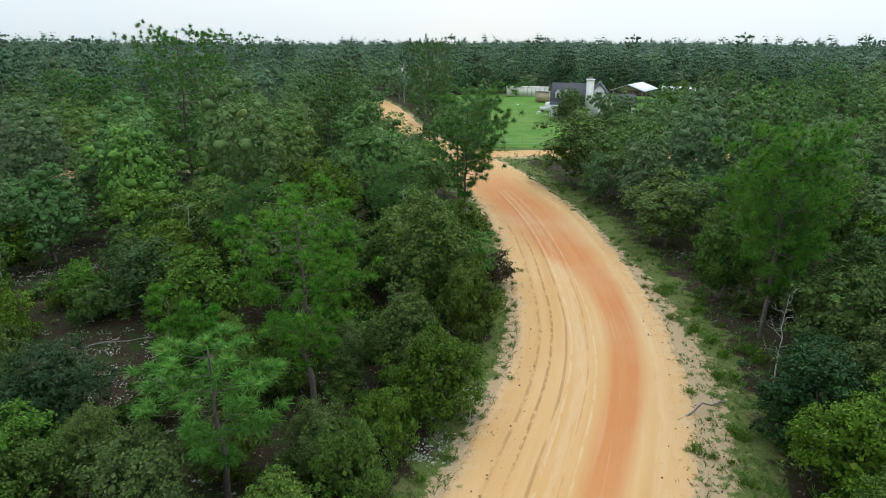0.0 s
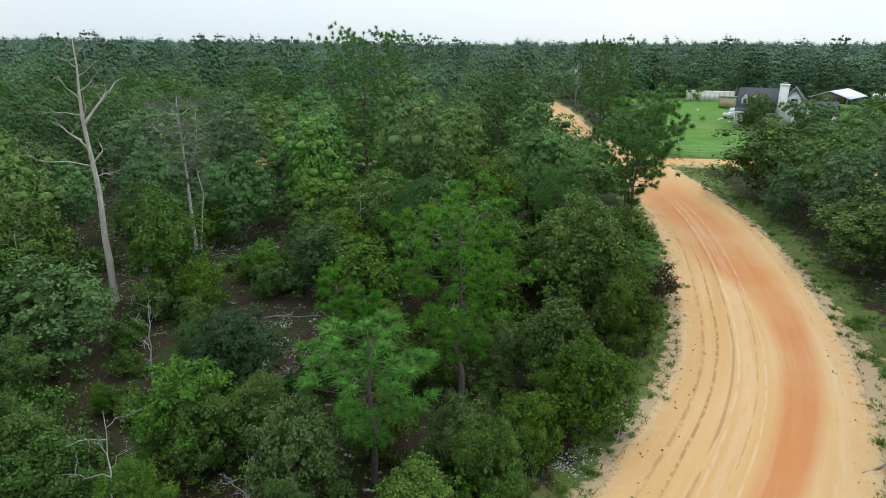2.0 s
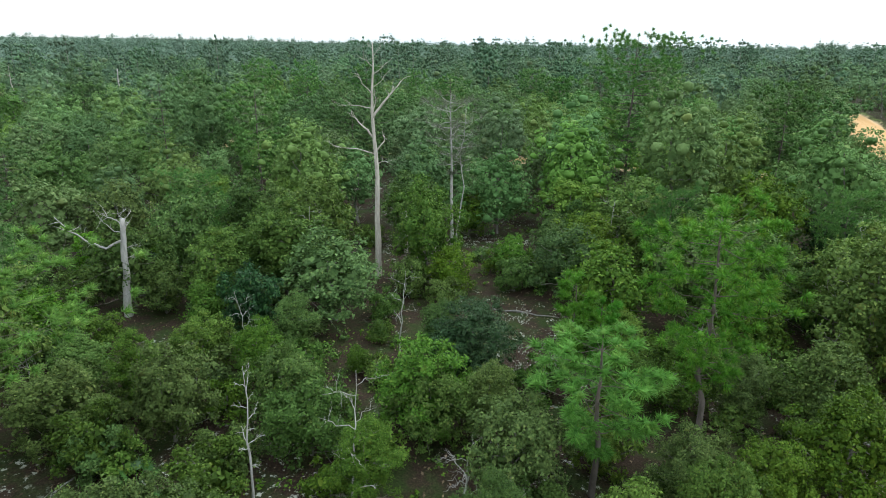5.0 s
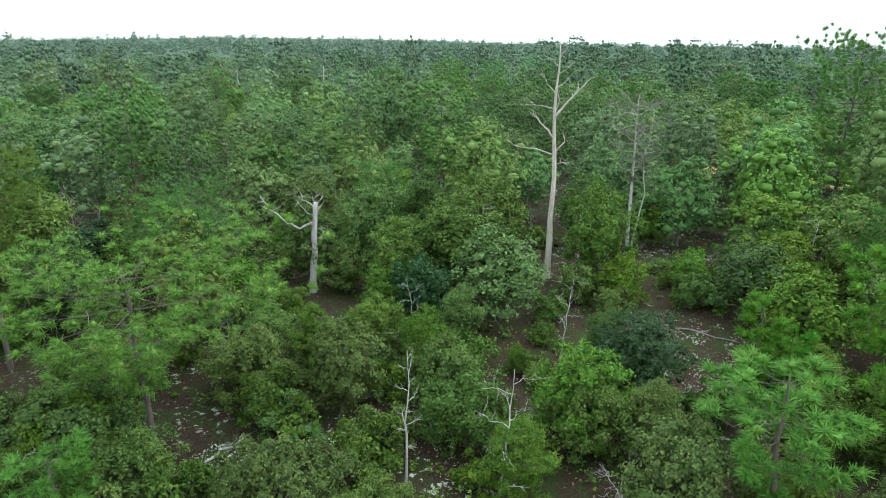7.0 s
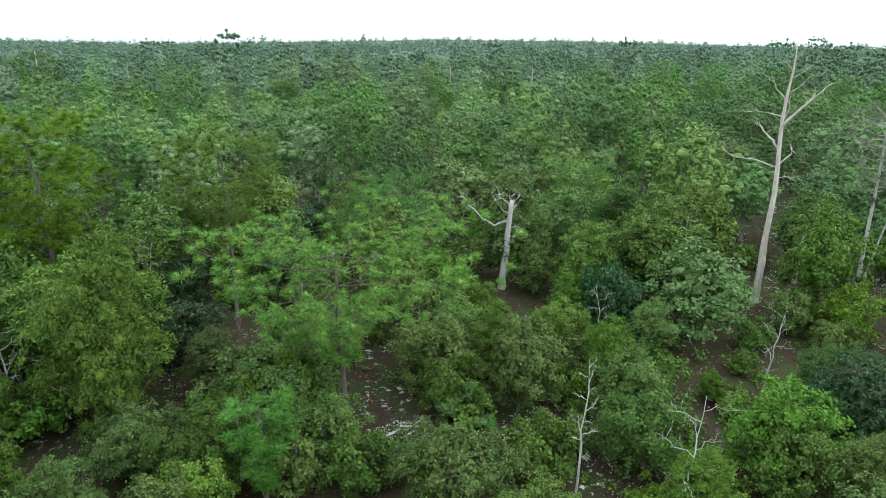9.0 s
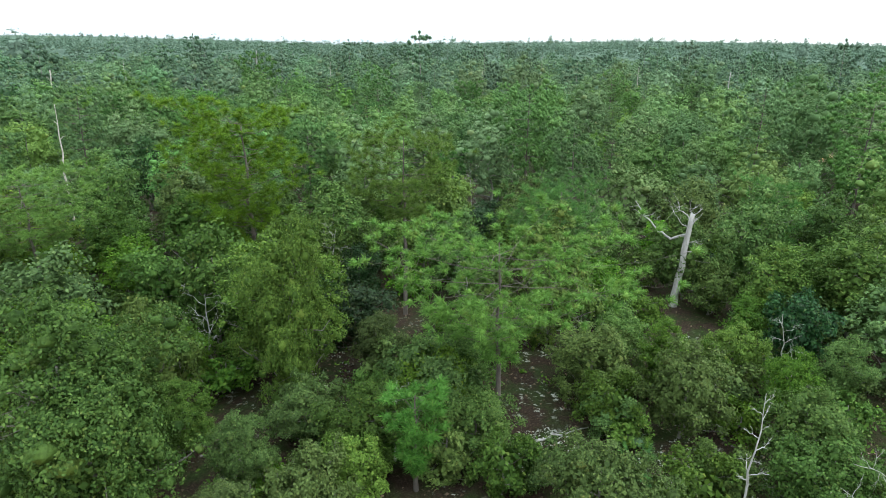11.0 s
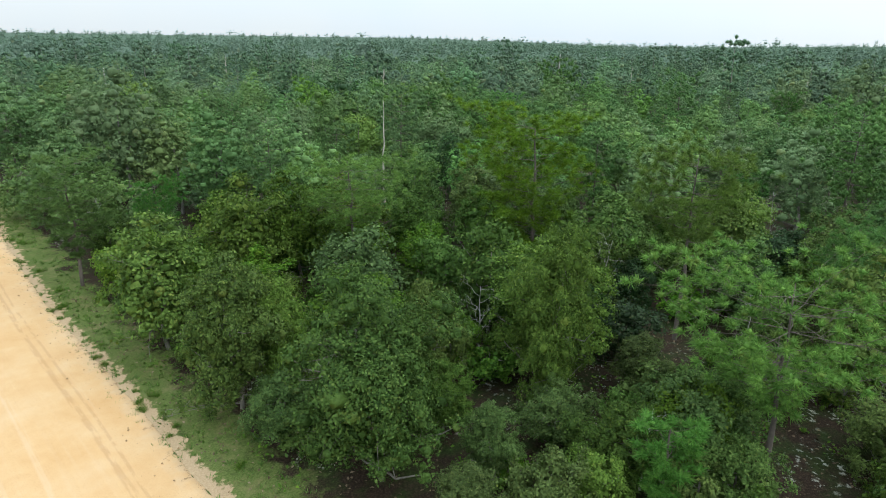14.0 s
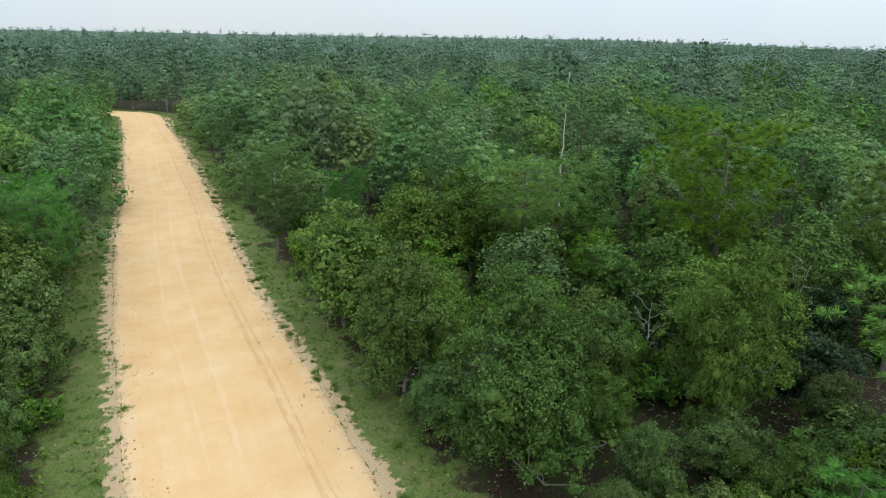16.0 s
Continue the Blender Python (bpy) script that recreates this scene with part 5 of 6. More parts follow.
def shared_woods(name, r0, r1, gap, tries, variants, label, margin):
    """Woods further off: crowns and trunks that share a few meshes."""
    rng = np.random.default_rng(int(r0))
    x, y = scatter(r0, r1, gap, tries, rng, margin)
    z = land(x, y)
    ob = new(name)
    for i in range(len(x)):
        share = rng.uniform()
        pick = variants[-1 - rng.integers(2)] if share < 0.13 else variants[rng.integers(len(variants) - 2)]
        s = rng.uniform(0.62, 1.35) if share >= 0.13 else rng.uniform(0.7, 1.08)
        m = Matrix.LocRotScale((x[i], y[i], z[i]), Euler((0, 0, rng.uniform(0, 6.28))), (s, s, s * rng.uniform(0.9, 1.12)))
        for nm in ("trunk", "crown"):
            o = part(nm, pick[nm], None, ob)
            o.matrix_basis = m
            tagged(o, kind="stuff")
    return tagged(ob, label, "woods", kind="stuff")


def mid_kind(h, spread, leaf, seed, low=0.1):
    g = oak_geo(seed, h, spread, 3600, 0.155, low, 64, 4, 4, 0.115, False, 0.2, 6)
    return {"trunk": g[0].mesh("trunk", BARK), "crown": g[1].mesh("crown", leaf)}


def mid_pine(h, spread, seed, low=0.3):
    g = pine_geo(seed, h, spread, low, 10, 36, 0.4, 0.024, 4, 5, 6, simple=1, heart_r=0.42, brush=0.3)
    return {"trunk": g[0].mesh("trunk", PINE_BARK), "crown": g[1].mesh("crown", MID_PINE)}


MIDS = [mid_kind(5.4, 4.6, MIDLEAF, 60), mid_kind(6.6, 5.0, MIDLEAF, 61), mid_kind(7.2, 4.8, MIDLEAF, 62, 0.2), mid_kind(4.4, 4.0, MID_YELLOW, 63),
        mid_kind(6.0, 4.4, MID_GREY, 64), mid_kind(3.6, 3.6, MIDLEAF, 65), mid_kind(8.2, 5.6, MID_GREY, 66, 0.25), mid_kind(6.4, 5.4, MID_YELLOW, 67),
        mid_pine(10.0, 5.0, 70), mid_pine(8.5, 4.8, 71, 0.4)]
FARK = [oak_geo(80 + i, h, s, 620, 0.3, 0.15, 24, 3, 0, 0.15, False, 0.16, 5) for i, (h, s) in enumerate(((6.6, 5.6), (7.4, 6.0), (5.8, 5.2), (8.2, 5.8)))]
FAR_P = [pine_geo(90 + i, h, s, 0.35, 7, 12, 0.6, 0.06, 3, 4, 4, simple=2, heart_r=0.5) for i, (h, s) in enumerate(((10.5, 4.4), (9.0, 4.4), (11.5, 4.8)))]
RIDGE = [oak_geo(95 + i, h, s, 84, 0.62, 0.2, 10, 3, 0, 0.19, False, 0.08, 3) for i, (h, s) in enumerate(((8.6, 6.0), (9.6, 5.0), (10.8, 4.2)))]
# dead saplings among the oaks
TWIGS = [snag_geo(300 + i, 3.2, 0.035, (0.2, 0.2), 9, 0.3, 0.3, 3).mesh("dead_sapling", GREYWOOD, True) for i in range(3)]
sx, sy = scatter(15, 46, 5.2, 900, np.random.default_rng(33), 1.0)
sap_rng = np.random.default_rng(34)
for i, (x, y) in enumerate(zip(sx[:48], sy[:48])):
    ob = new("dead_sapling", TWIGS[i % 3])
    k = sap_rng.uniform(0.6, 1.5)
    ob.matrix_basis = pose(x, y, float(land(x, y)), sap_rng.uniform(-8, 8), sap_rng.uniform(-8, 8), sap_rng.uniform(0, 360)) @ Matrix.Scale(k, 4)
    tagged(ob, "bare grey dead sapling with fine twigs", "dead tree", "dead saplings")
# a spreading live oak
live = near_kind(7.0, 14.0, HOLLY, 46, 5200, 0.36, "broad dark live oak standing in the woods", "live_oak", "live oaks", low=0.2, clumps=60, clump_r=0.12)
for b_, r_, k in ((121, 108, 1.0), (126, 112, 0.8), (-24, 158, 1.0)):
    stand(live, -math.sin(radians(b_)) * r_, math.cos(radians(b_)) * r_, 7.2 * k, 14 * k, 30)
shared_woods("mixed_woods", NEAR_R, 112, 3.7, 12000, MIDS, "mixed scrub oak and pine woods", 0.6)
far_trees("distant_woods", 112, 270, 4.6, 14000, FARK, FAR_P, "distant mixed woods", 0.16, 1.5)
for i, (x, y, h, w) in enumerate(((22.6, 113.0, 5.6, 5.0), (20.5, 110.5, 3.6, 3.4), (34.0, 103.0, 5.0, 5.0), (37.0, 108.0, 5.6, 5.2), (41.0, 118.0, 6.2, 5.6), (45.5, 122.0, 6.0, 5.6), (47.0, 112.0, 5.2, 5.0),
                                 (51.0, 125.0, 6.0, 5.0), (38.5, 98.0, 4.6, 4.8), (43.0, 100.0, 4.8, 5.0), (62.0, 142.0, 6.5, 7.0), (66.0, 132.0, 5.0, 5.0), (30.0, 98.0, 4.4, 4.6), (25.0, 96.0, 3.8, 4.0), (22.9, 121.0, 5.0, 5.2), (26.2, 121.5, 4.4, 4.4))):
    stand(FILL_OAKS[i % 2], x, y, h, w, 40 * i, "yard oak with full green crown near the house")
edge_rng = np.random.default_rng(91)
screen = [(p[0] + o * 0.3, p[1] - 4.2 - o) for p in CROSS_P if -95 < p[0] < -9 for o in (edge_rng.uniform(-1.0, 3.0),)]
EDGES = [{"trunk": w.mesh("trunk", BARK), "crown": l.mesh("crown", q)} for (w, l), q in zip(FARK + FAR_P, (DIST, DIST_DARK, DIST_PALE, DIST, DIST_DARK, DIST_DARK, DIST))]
edge = new("wood_edge")
for i in range(150 + len(screen)):
    if i < 150:
        x = edge_rng.uniform(-14, 100)
        y = np.interp(x, [-14, 0, 40, 60, 80, 100], [158, 167, 165, 163, 153, 150]) + edge_rng.uniform(0, 12)
        pick, s = EDGES[edge_rng.integers(7)], edge_rng.uniform(0.7, 1.1)
    else:
        (x, y), pick, s = screen[i - 150], MIDS[edge_rng.integers(3)], edge_rng.uniform(0.8, 1.15)
        if edge_rng.uniform() < 0.06 or any(math.hypot(x - cx, y - cy) < cr + 1.6 for cx, cy, cr in CLEARINGS):
            continue
    m = Matrix.LocRotScale((x, y, float(land(x, y)) - 0.3), Euler((0, 0, edge_rng.uniform(0, 6.28))), (s * 1.15, s * 1.15, s))
    for nm in ("trunk", "crown"):
        o = part(nm, pick[nm], None, edge)
        o.matrix_basis = m
        tagged(o, kind="stuff")
tagged(edge, "dense leafy wood edge along the lawn and side road", "woods", kind="stuff")


def hazed_far_canopy():
    """The closed canopy beyond, as a bumpy sheet of crowns, with single crowns standing up from it."""
    rng = np.random.default_rng(3)
    ang = np.radians(np.arange(-50, 178, 0.3))
    rad = 250 * 1.03 ** np.arange(0, 74)
    R_, A_ = np.meshgrid(rad, ang, indexing="ij")
    x, y = -np.sin(A_) * R_, np.cos(A_) * R_
    # rounded crowns on a jittered lattice
    cell, best = 7.5, np.zeros(R_.shape)
    for dx in (-1, 0, 1):
        for dy in (-1, 0, 1):
            cx, cy = np.floor(x / cell) + dx, np.floor(y / cell) + dy
            j1 = np.modf(np.abs(np.sin(cx * 127.1 + cy * 311.7) * 43758.5))[0]
            j2 = np.modf(np.abs(np.sin(cx * 269.5 + cy * 183.3) * 24634.6))[0]
            d2 = (x - (cx + j1) * cell) ** 2 + (y - (cy + j2) * cell) ** 2
            best = np.maximum(best, np.sqrt(np.maximum(0, 5.2 ** 2 - d2)) * 0.75 + 2.2 * j2 - 1.0)
    z = land(x, y) + CROWN_H - 7.4 + best + rng.uniform(-0.4, 0.4, R_.shape)
    z = np.where(R_ < 265, land(x, y) + 1.5, z)
    n, m = R_.shape
    i, j = np.meshgrid(np.arange(n - 1), np.arange(m - 1), indexing="ij")
    q = np.stack([i * m + j, i * m + j + 1, (i + 1) * m + j + 1, (i + 1) * m + j], -1).reshape(-1, 4)
    g = Geo()
    g.put(np.stack([x, y, z], -1), q)
    ob = new("far_woods")
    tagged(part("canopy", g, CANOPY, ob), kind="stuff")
    crowns = Geo()
    k = 8200
    r = np.concatenate([255 + 445 * rng.uniform(0, 1, 5400) ** 0.8, rng.uniform(700, 1750, 2800)])
    b = np.radians(rng.uniform(-48, 176, k))
    px, py = -np.sin(b) * r, np.cos(b) * r
    pz = land(px, py)
    for i in range(k):
        s = rng.uniform(0.7, 1.3) * (0.85 if r[i] < 500 else 1.0) * (1.35 if rng.uniform() < 0.1 else 1.0)
        crowns.add(RIDGE[i % 3][1], Matrix.LocRotScale((px[i], py[i], pz[i] + 0.3), Euler((0, 0, rng.uniform(0, 6.28))), (s * 1.15, s * 1.15, s)))
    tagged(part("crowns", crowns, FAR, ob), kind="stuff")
    # single old pines that stand over the rest
    tall, k = Geo(), 300
    shape = [oak_geo(120 + i, 11.0, s, 210, 0.42, lo, 14, 3, 0, 0.15, False, 0.15, 3) for i, (s, lo) in enumerate(((4.0, 0.35), (3.2, 0.3), (4.8, 0.5)))]
    b = np.radians(rng.uniform(-46, 174, k))
    r = rng.uniform(190, 1350, k)
    px, py = -np.sin(b) * r, np.cos(b) * r
    ok = ~inside(LAWN, px, py) & ~inside(YARD, px, py) & (clear_of(px, py) > 3)
    for x, y, rr, bb in zip(px[ok], py[ok], r[ok], np.degrees(b[ok])):
        rise = EYE + math.tan(radians(float(np.interp(bb, SKY_B, SKY_E)))) * rr - float(land(x, y))
        hgt = rise + rng.normal() * 0.8 + (0.0012 + 0.0006 * rng.uniform()) * rr
        hgt = min(max(hgt, 9.0), 17.0)
        s = hgt / 11.0
        w, l = shape[rng.integers(3)]
        turn, wide = rng.uniform(0, 6.28), rng.uniform(0.7, 1.2)
        for q in (w, l):
            tall.add(q, Matrix.LocRotScale((x, y, float(land(x, y))), Euler((0, 0, turn)), (s * wide, s * wide, s)))
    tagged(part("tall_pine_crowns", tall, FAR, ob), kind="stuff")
    return tagged(ob, "far-off closed forest canopy up to the horizon", "woods", kind="stuff")


hazed_far_canopy()


def undergrowth():
    """Low seedlings and brambles over the forest floor."""
    rng = np.random.default_rng(21)
    x, y = scatter(12.5, 46, 0.75, 16000, rng, 0.5)
    keep = rng.uniform(size=len(x)) < 0.75
    x, y = x[keep], y[keep]
    z = land(x, y)
    n, per = len(x), 20
    h = rng.uniform(0.1, 0.75, n)
    c = np.stack([np.repeat(x, per), np.repeat(y, per), np.repeat(z, per)], 1)
    off = rng.normal(size=(n * per, 3)) * np.repeat(h, per)[:, None] * np.array([0.42, 0.42, 0.0])
    off[:, 2] = np.repeat(h, per) * rng.uniform(0.25, 1.05, n * per)
    g = Geo()
    leaves(g, c + off, np.array([0, 0, 1.0]) + rng.normal(size=(n * per, 3)) * 0.45, 0.14, rng)
    return tagged(new("undergrowth", g.mesh("undergrowth", OAK)), "low green seedlings and brambles on the forest floor", "undergrowth", kind="stuff")


undergrowth()


def leaf_litter():
    """Brown fallen leaves and bits of bark on the forest floor."""
    rng = np.random.default_rng(23)
    n = 16000
    r = np.sqrt(rng.uniform(13 ** 2, 40 ** 2, n))
    b = np.radians(rng.uniform(-40, 170, n))
    x, y = -np.sin(b) * r, np.cos(b) * r
    ok = clear_of(x, y) > 0.6
    x, y = x[ok], y[ok]
    g = Geo()
    leaves(g, np.stack([x, y, land(x, y) + 0.025], 1), np.array([0, 0, 1.0]) + rng.normal(size=(len(x), 3)) * 0.35, 0.13, rng)
    return tagged(new("leaf_litter", g.mesh("leaf_litter", LITTER)), "brown and tan fallen leaves on the forest floor", "leaf litter", kind="stuff")


LITTER = leaf_material("fallen_leaf", (0.03, 0.02, 0.012), (0.09, 0.06, 0.035), (0.24, 0.18, 0.12), rough=0.85, through_light=0.05, spec=0.1)
leaf_litter()


# ---- homestead beyond the lawn ----
def gable(geo, x0, x1, y0, y1, z0, z1):
    """A solid with a gable at each y end, ridge along y."""
    prism(geo, [(x0, z0), (x1, z0), ((x0 + x1) / 2, z1)], Matrix.Translation((0, y0, 0)) @ Matrix.Diagonal((1, y1 - y0, 1, 1)))


def roof_pair(parent, x0, x1, y0, y1, z0, z1, mat, along="y", over=0.3, thick=0.14, name="roof"):
    """Two sloping roof slabs over a gable."""
    half, rise = (x1 - x0) / 2, z1 - z0
    k = 1 + over / half
    for s in (-1, 1):
        g = Geo()
        xm = (x0 + x1) / 2
        a = [(xm, z1 + 0.02), (xm + s * half * k, z1 + 0.02 - rise * k), (xm + s * half * k, z1 + 0.02 - rise * k + thick), (xm, z1 + 0.02 + thick)]
        if s > 0:
            a = a[::-1]
        m = Matrix.Translation((0, y0 - over, 0)) @ Matrix.Diagonal((1, y1 - y0 + 2 * over, 1, 1))
        if along == "x":
            m = Matrix.Rotation(radians(90), 4, "Z") @ m
        prism(g, a, m)
        part(name, g, mat, parent)


def window_at(parent, x, y, z, w, h, turn=0.0):
    """A white sash window: frame, sill and two dark panes."""
    fr = Geo()
    for a, b, c, d in ((-w / 2 - 0.07, w / 2 + 0.07, h / 2, h / 2 + 0.08), (-w / 2 - 0.07, w / 2 + 0.07, -h / 2 - 0.08, -h / 2), (-w / 2 - 0.07, -w / 2, -h / 2, h / 2), (w / 2, w / 2 + 0.07, -h / 2, h / 2), (-w / 2, w / 2, -0.03, 0.03)):
        box(fr, a, b, -0.06, 0.03, c, d)
    win = part("window", fr, WHITE_SIDING, parent, "white window frame")
    win.matrix_basis = pose(x, y, z, 0, 0, turn)
    for zz in (-h / 4 - 0.008, h / 4 + 0.008):
        p = Geo()
        box(p, -w / 2, w / 2, -0.025, -0.005, zz - h / 4 + 0.022, zz + h / 4 - 0.022)
        part("pane", p, DARK_GLASS, win)


def build_house():
    ob = new("house")
    ob.matrix_basis = pose(28.0, 113.0, 0, 0, 0, -14)
    g = Geo()
    box(g, -9.0, -3.4, 0.5, 7.5, 0, 2.9)
    part("wall", g, WHITE_SIDING, ob, "white lap-sided wall")
    g = Geo()
    box(g, -3.4, 1.5, 0.0, 8.0, 0, 2.9)
    gable(g, -3.4, 1.5, 0.0, 8.0, 2.9, 6.0)
    part("gable_wall", g, WHITE_SIDING, ob)
    g = Geo()
    box(g, -0.85, 2.15, -2.6, 0.0, 0, 2.95)
    gable(g, -0.85, 2.15, -2.6, -0.004, 2.95, 4.6)
    part("front_gable", g, WHITE_SIDING, ob)
    g = Geo()
    box(g, 2.15, 5.0, -1.6, 4.5, 0, 2.9)
    part("wing_wall", g, WHITE_SIDING, ob)
    # roofs
    roof_pair(ob, -3.4, 1.5, 0.0, 8.0, 2.9, 6.05, ROOF_DARK)
    roof_pair(ob, -0.85, 2.15, -2.6, 1.2, 2.95, 4.65, ROOF_DARK)
    for y0, y1, s in ((0.2, 4.0, 1), (4.0, 7.8, -1)):
        g = Geo()
        a, b = (2.75, 5.75) if s > 0 else (5.75, 2.75)
        g.put([(-9.3, y0, a), (-3.3, y0, a), (-3.3, y1, b), (-9.3, y1, b), (-9.3, y0, a + 0.15), (-3.3, y0, a + 0.15), (-3.3, y1, b + 0.15), (-9.3, y1, b + 0.15)],
              [(3, 2, 1, 0), (4, 5, 6, 7), (0, 1, 5, 4), (1, 2, 6, 5), (2, 3, 7, 6), (3, 0, 4, 7)])
        part("roof", g, ROOF_DARK, ob, "dark shingle roof")
    for y0, y1, s in ((-1.9, 1.5, 1), (1.5, 4.8, -1)):
        g = Geo()
        a, b = (2.8, 4.2) if s > 0 else (4.2, 2.8)
        g.put([(2.2, y0, a), (5.3, y0, a), (5.3, y1, b), (2.2, y1, b), (2.2, y0, a + 0.14), (5.3, y0, a + 0.14), (5.3, y1, b + 0.14), (2.2, y1, b + 0.14)],
              [(3, 2, 1, 0), (4, 5, 6, 7), (0, 1, 5, 4), (1, 2, 6, 5), (2, 3, 7, 6), (3, 0, 4, 7)])
        part("roof", g, ROOF_DARK, ob)
    g = Geo()
    box(g, -3.15, -1.85, -0.75, 0.0, 0, 6.9)
    box(g, -3.25, -1.75, -0.85, 0.1, 6.65, 6.8)
    part("chimney", g, WHITE_SIDING, ob, "white chimney stack")
    g = Geo()
    box(g, -2.8, -2.2, -0.6, -0.2, 6.9, 7.1)
    part("chimney_cap", g, STEEL, ob)
    for x in (-8.0, -6.6, -5.0):
        g = Geo()
        box(g, x - 0.5, x + 0.5, 0.9, 3.2, 3.3, 4.4)
        gable(g, x - 0.55, x + 0.55, 0.88, 3.6, 4.4, 5.1)
        d = part("dormer", g, WHITE_SIDING, ob)
        roof_pair(d, x - 0.55, x + 0.55, 0.9, 3.5, 4.4, 5.12, ROOF_DARK, over=0.12, thick=0.08)
        window_at(d, x, 0.88, 3.9, 0.45, 0.7)
    # porch along the front
    g = Geo()
    g.put([(-9.2, -1.9, 2.35), (-3.3, -1.9, 2.35), (-3.3, 0.5, 2.85), (-9.2, 0.5, 2.85), (-9.2, -1.9, 2.5), (-3.3, -1.9, 2.5), (-3.3, 0.5, 3.0), (-9.2, 0.5, 3.0)],
          [(3, 2, 1, 0), (4, 5, 6, 7), (0, 1, 5, 4), (1, 2, 6, 5), (2, 3, 7, 6), (3, 0, 4, 7)])
    part("porch_roof", g, ROOF_DARK, ob)
    g = Geo()
    box(g, -9.25, -3.3, -1.98, -1.9, 2.25, 2.5)
    part("fascia", g, WHITE_SIDING, ob)
    for x in (-9.0, -7.2, -5.4, -3.6):
        g = Geo()
        box(g, x - 0.08, x + 0.08, -1.85, -1.69, 0, 2.36)
        part("porch_post", g, WHITE_SIDING, ob)
    window_at(ob, -1.1, 0.0, 4.2, 0.6, 0.9)
    window_at(ob, 0.35, -2.6, 2.0, 0.55, 1.2)
    window_at(ob, 1.05, -2.6, 2.0, 0.55, 1.2)
    for x in (2.8, 3.75, 4.35):
        window_at(ob, x, -1.6, 1.95, 0.5, 1.2)
    return tagged(ob, "white house with dark shingle roofs, dormers and tall chimney", "house")


def build_container():
    ob = new("storage_container")
    ob.matrix_basis = pose(20.6, 158.8, 0, 0, 0, -5)
    g = Geo()
    box(g, -5.1, 5.1, 0, 2.4, 0.12, 2.15)
    part("body", g, RUSTY_WHITE, ob)
    for i in range(11):
        g = Geo()
        x = -5.05 + i * 1.01
        box(g, x - 0.06, x + 0.06, -0.07, 0.0, 0.12, 2.15)
        part("rib", g, TAN_WALL, ob, "rust-stained rib")
    g = Geo()
    box(g, -5.15, 5.15, -0.08, 2.48, 2.15, 2.25)
    part("roof_rail", g, RUSTY_WHITE, ob)
    g = Geo()
    box(g, -5.1, 5.1, 0.02, 2.38, 0.0, 0.12)
    part("skid", g, BROWN_WALL, ob)
    return tagged(ob, "long white steel storage container with rust-stained ribs", "container")


def build_shed(name, x, y, turn, w, d, h, wall, roof, label, slope=0.25, windows=(), gabled=False):
    ob = new(name)
    ob.matrix_basis = pose(x, y, 0, 0, 0, turn)
    g = Geo()
    box(g, -w / 2, w / 2, 0, d, 0, h)
    part("wall", g, wall, ob)
    if gabled:
        for y0, y1, a, b in ((-0.35, d / 2, h - 0.1, h + 0.8), (d / 2, d + 0.35, h + 0.8, h - 0.1)):
            g = Geo()
            g.put([(-w / 2 - 0.3, y0, a), (w / 2 + 0.3, y0, a), (w / 2 + 0.3, y1, b), (-w / 2 - 0.3, y1, b), (-w / 2 - 0.3, y0, a + 0.1), (w / 2 + 0.3, y0, a + 0.1), (w / 2 + 0.3, y1, b + 0.1), (-w / 2 - 0.3, y1, b + 0.1)],
                  [(3, 2, 1, 0), (4, 5, 6, 7), (0, 1, 5, 4), (1, 2, 6, 5), (2, 3, 7, 6), (3, 0, 4, 7)])
            part("roof", g, roof, ob)
    else:
        g = Geo()
        g.put([(-w / 2 - 0.2, -0.3, h + slope), (w / 2 + 0.2, -0.3, h + slope), (w / 2 + 0.2, d + 0.2, h + 0.02), (-w / 2 - 0.2, d + 0.2, h + 0.02),
               (-w / 2 - 0.2, -0.3, h + slope + 0.1), (w / 2 + 0.2, -0.3, h + slope + 0.1), (w / 2 + 0.2, d + 0.2, h + 0.12), (-w / 2 - 0.2, d + 0.2, h + 0.12)],
              [(3, 2, 1, 0), (4, 5, 6, 7), (0, 1, 5, 4), (1, 2, 6, 5), (2, 3, 7, 6), (3, 0, 4, 7)])
        part("roof", g, roof, ob)
        g = Geo()
        box(g, -w / 2, w / 2, -0.003, d, h, h + 0.02)
        part("header", g, wall, ob)
    for wx in windows:
        window_at(ob, wx, 0.0, h * 0.58, 0.5, 0.6)
    return tagged(ob, label, "shed")


def build_barn():
    ob = new("open_barn")
    ob.matrix_basis = pose(41.0, 145.0, 0, 0, 0, -32)
    for x in (-3.2, 3.2):
        for y in (0.0, 3.6, 7.2, 10.8):
            g = Geo()
            tube(g, [(x, y, -0.1), (x, y, 2.6)], [0.08, 0.08], 6)
            part("post", g, POLE_WOOD, ob)
    roof_pair(ob, -3.4, 3.4, 0.0, 10.8, 2.6, 3.8, METAL_ROOF, over=0.4, thick=0.08)
    for y in (0.05, 10.7):
        g = Geo()
        gable(g, -3.3, 3.3, y, y + 0.05, 2.55, 3.75)
        part("gable_board", g, BROWN_WALL, ob)
    return tagged(ob, "open-sided pole barn with pale metal roof", "barn")


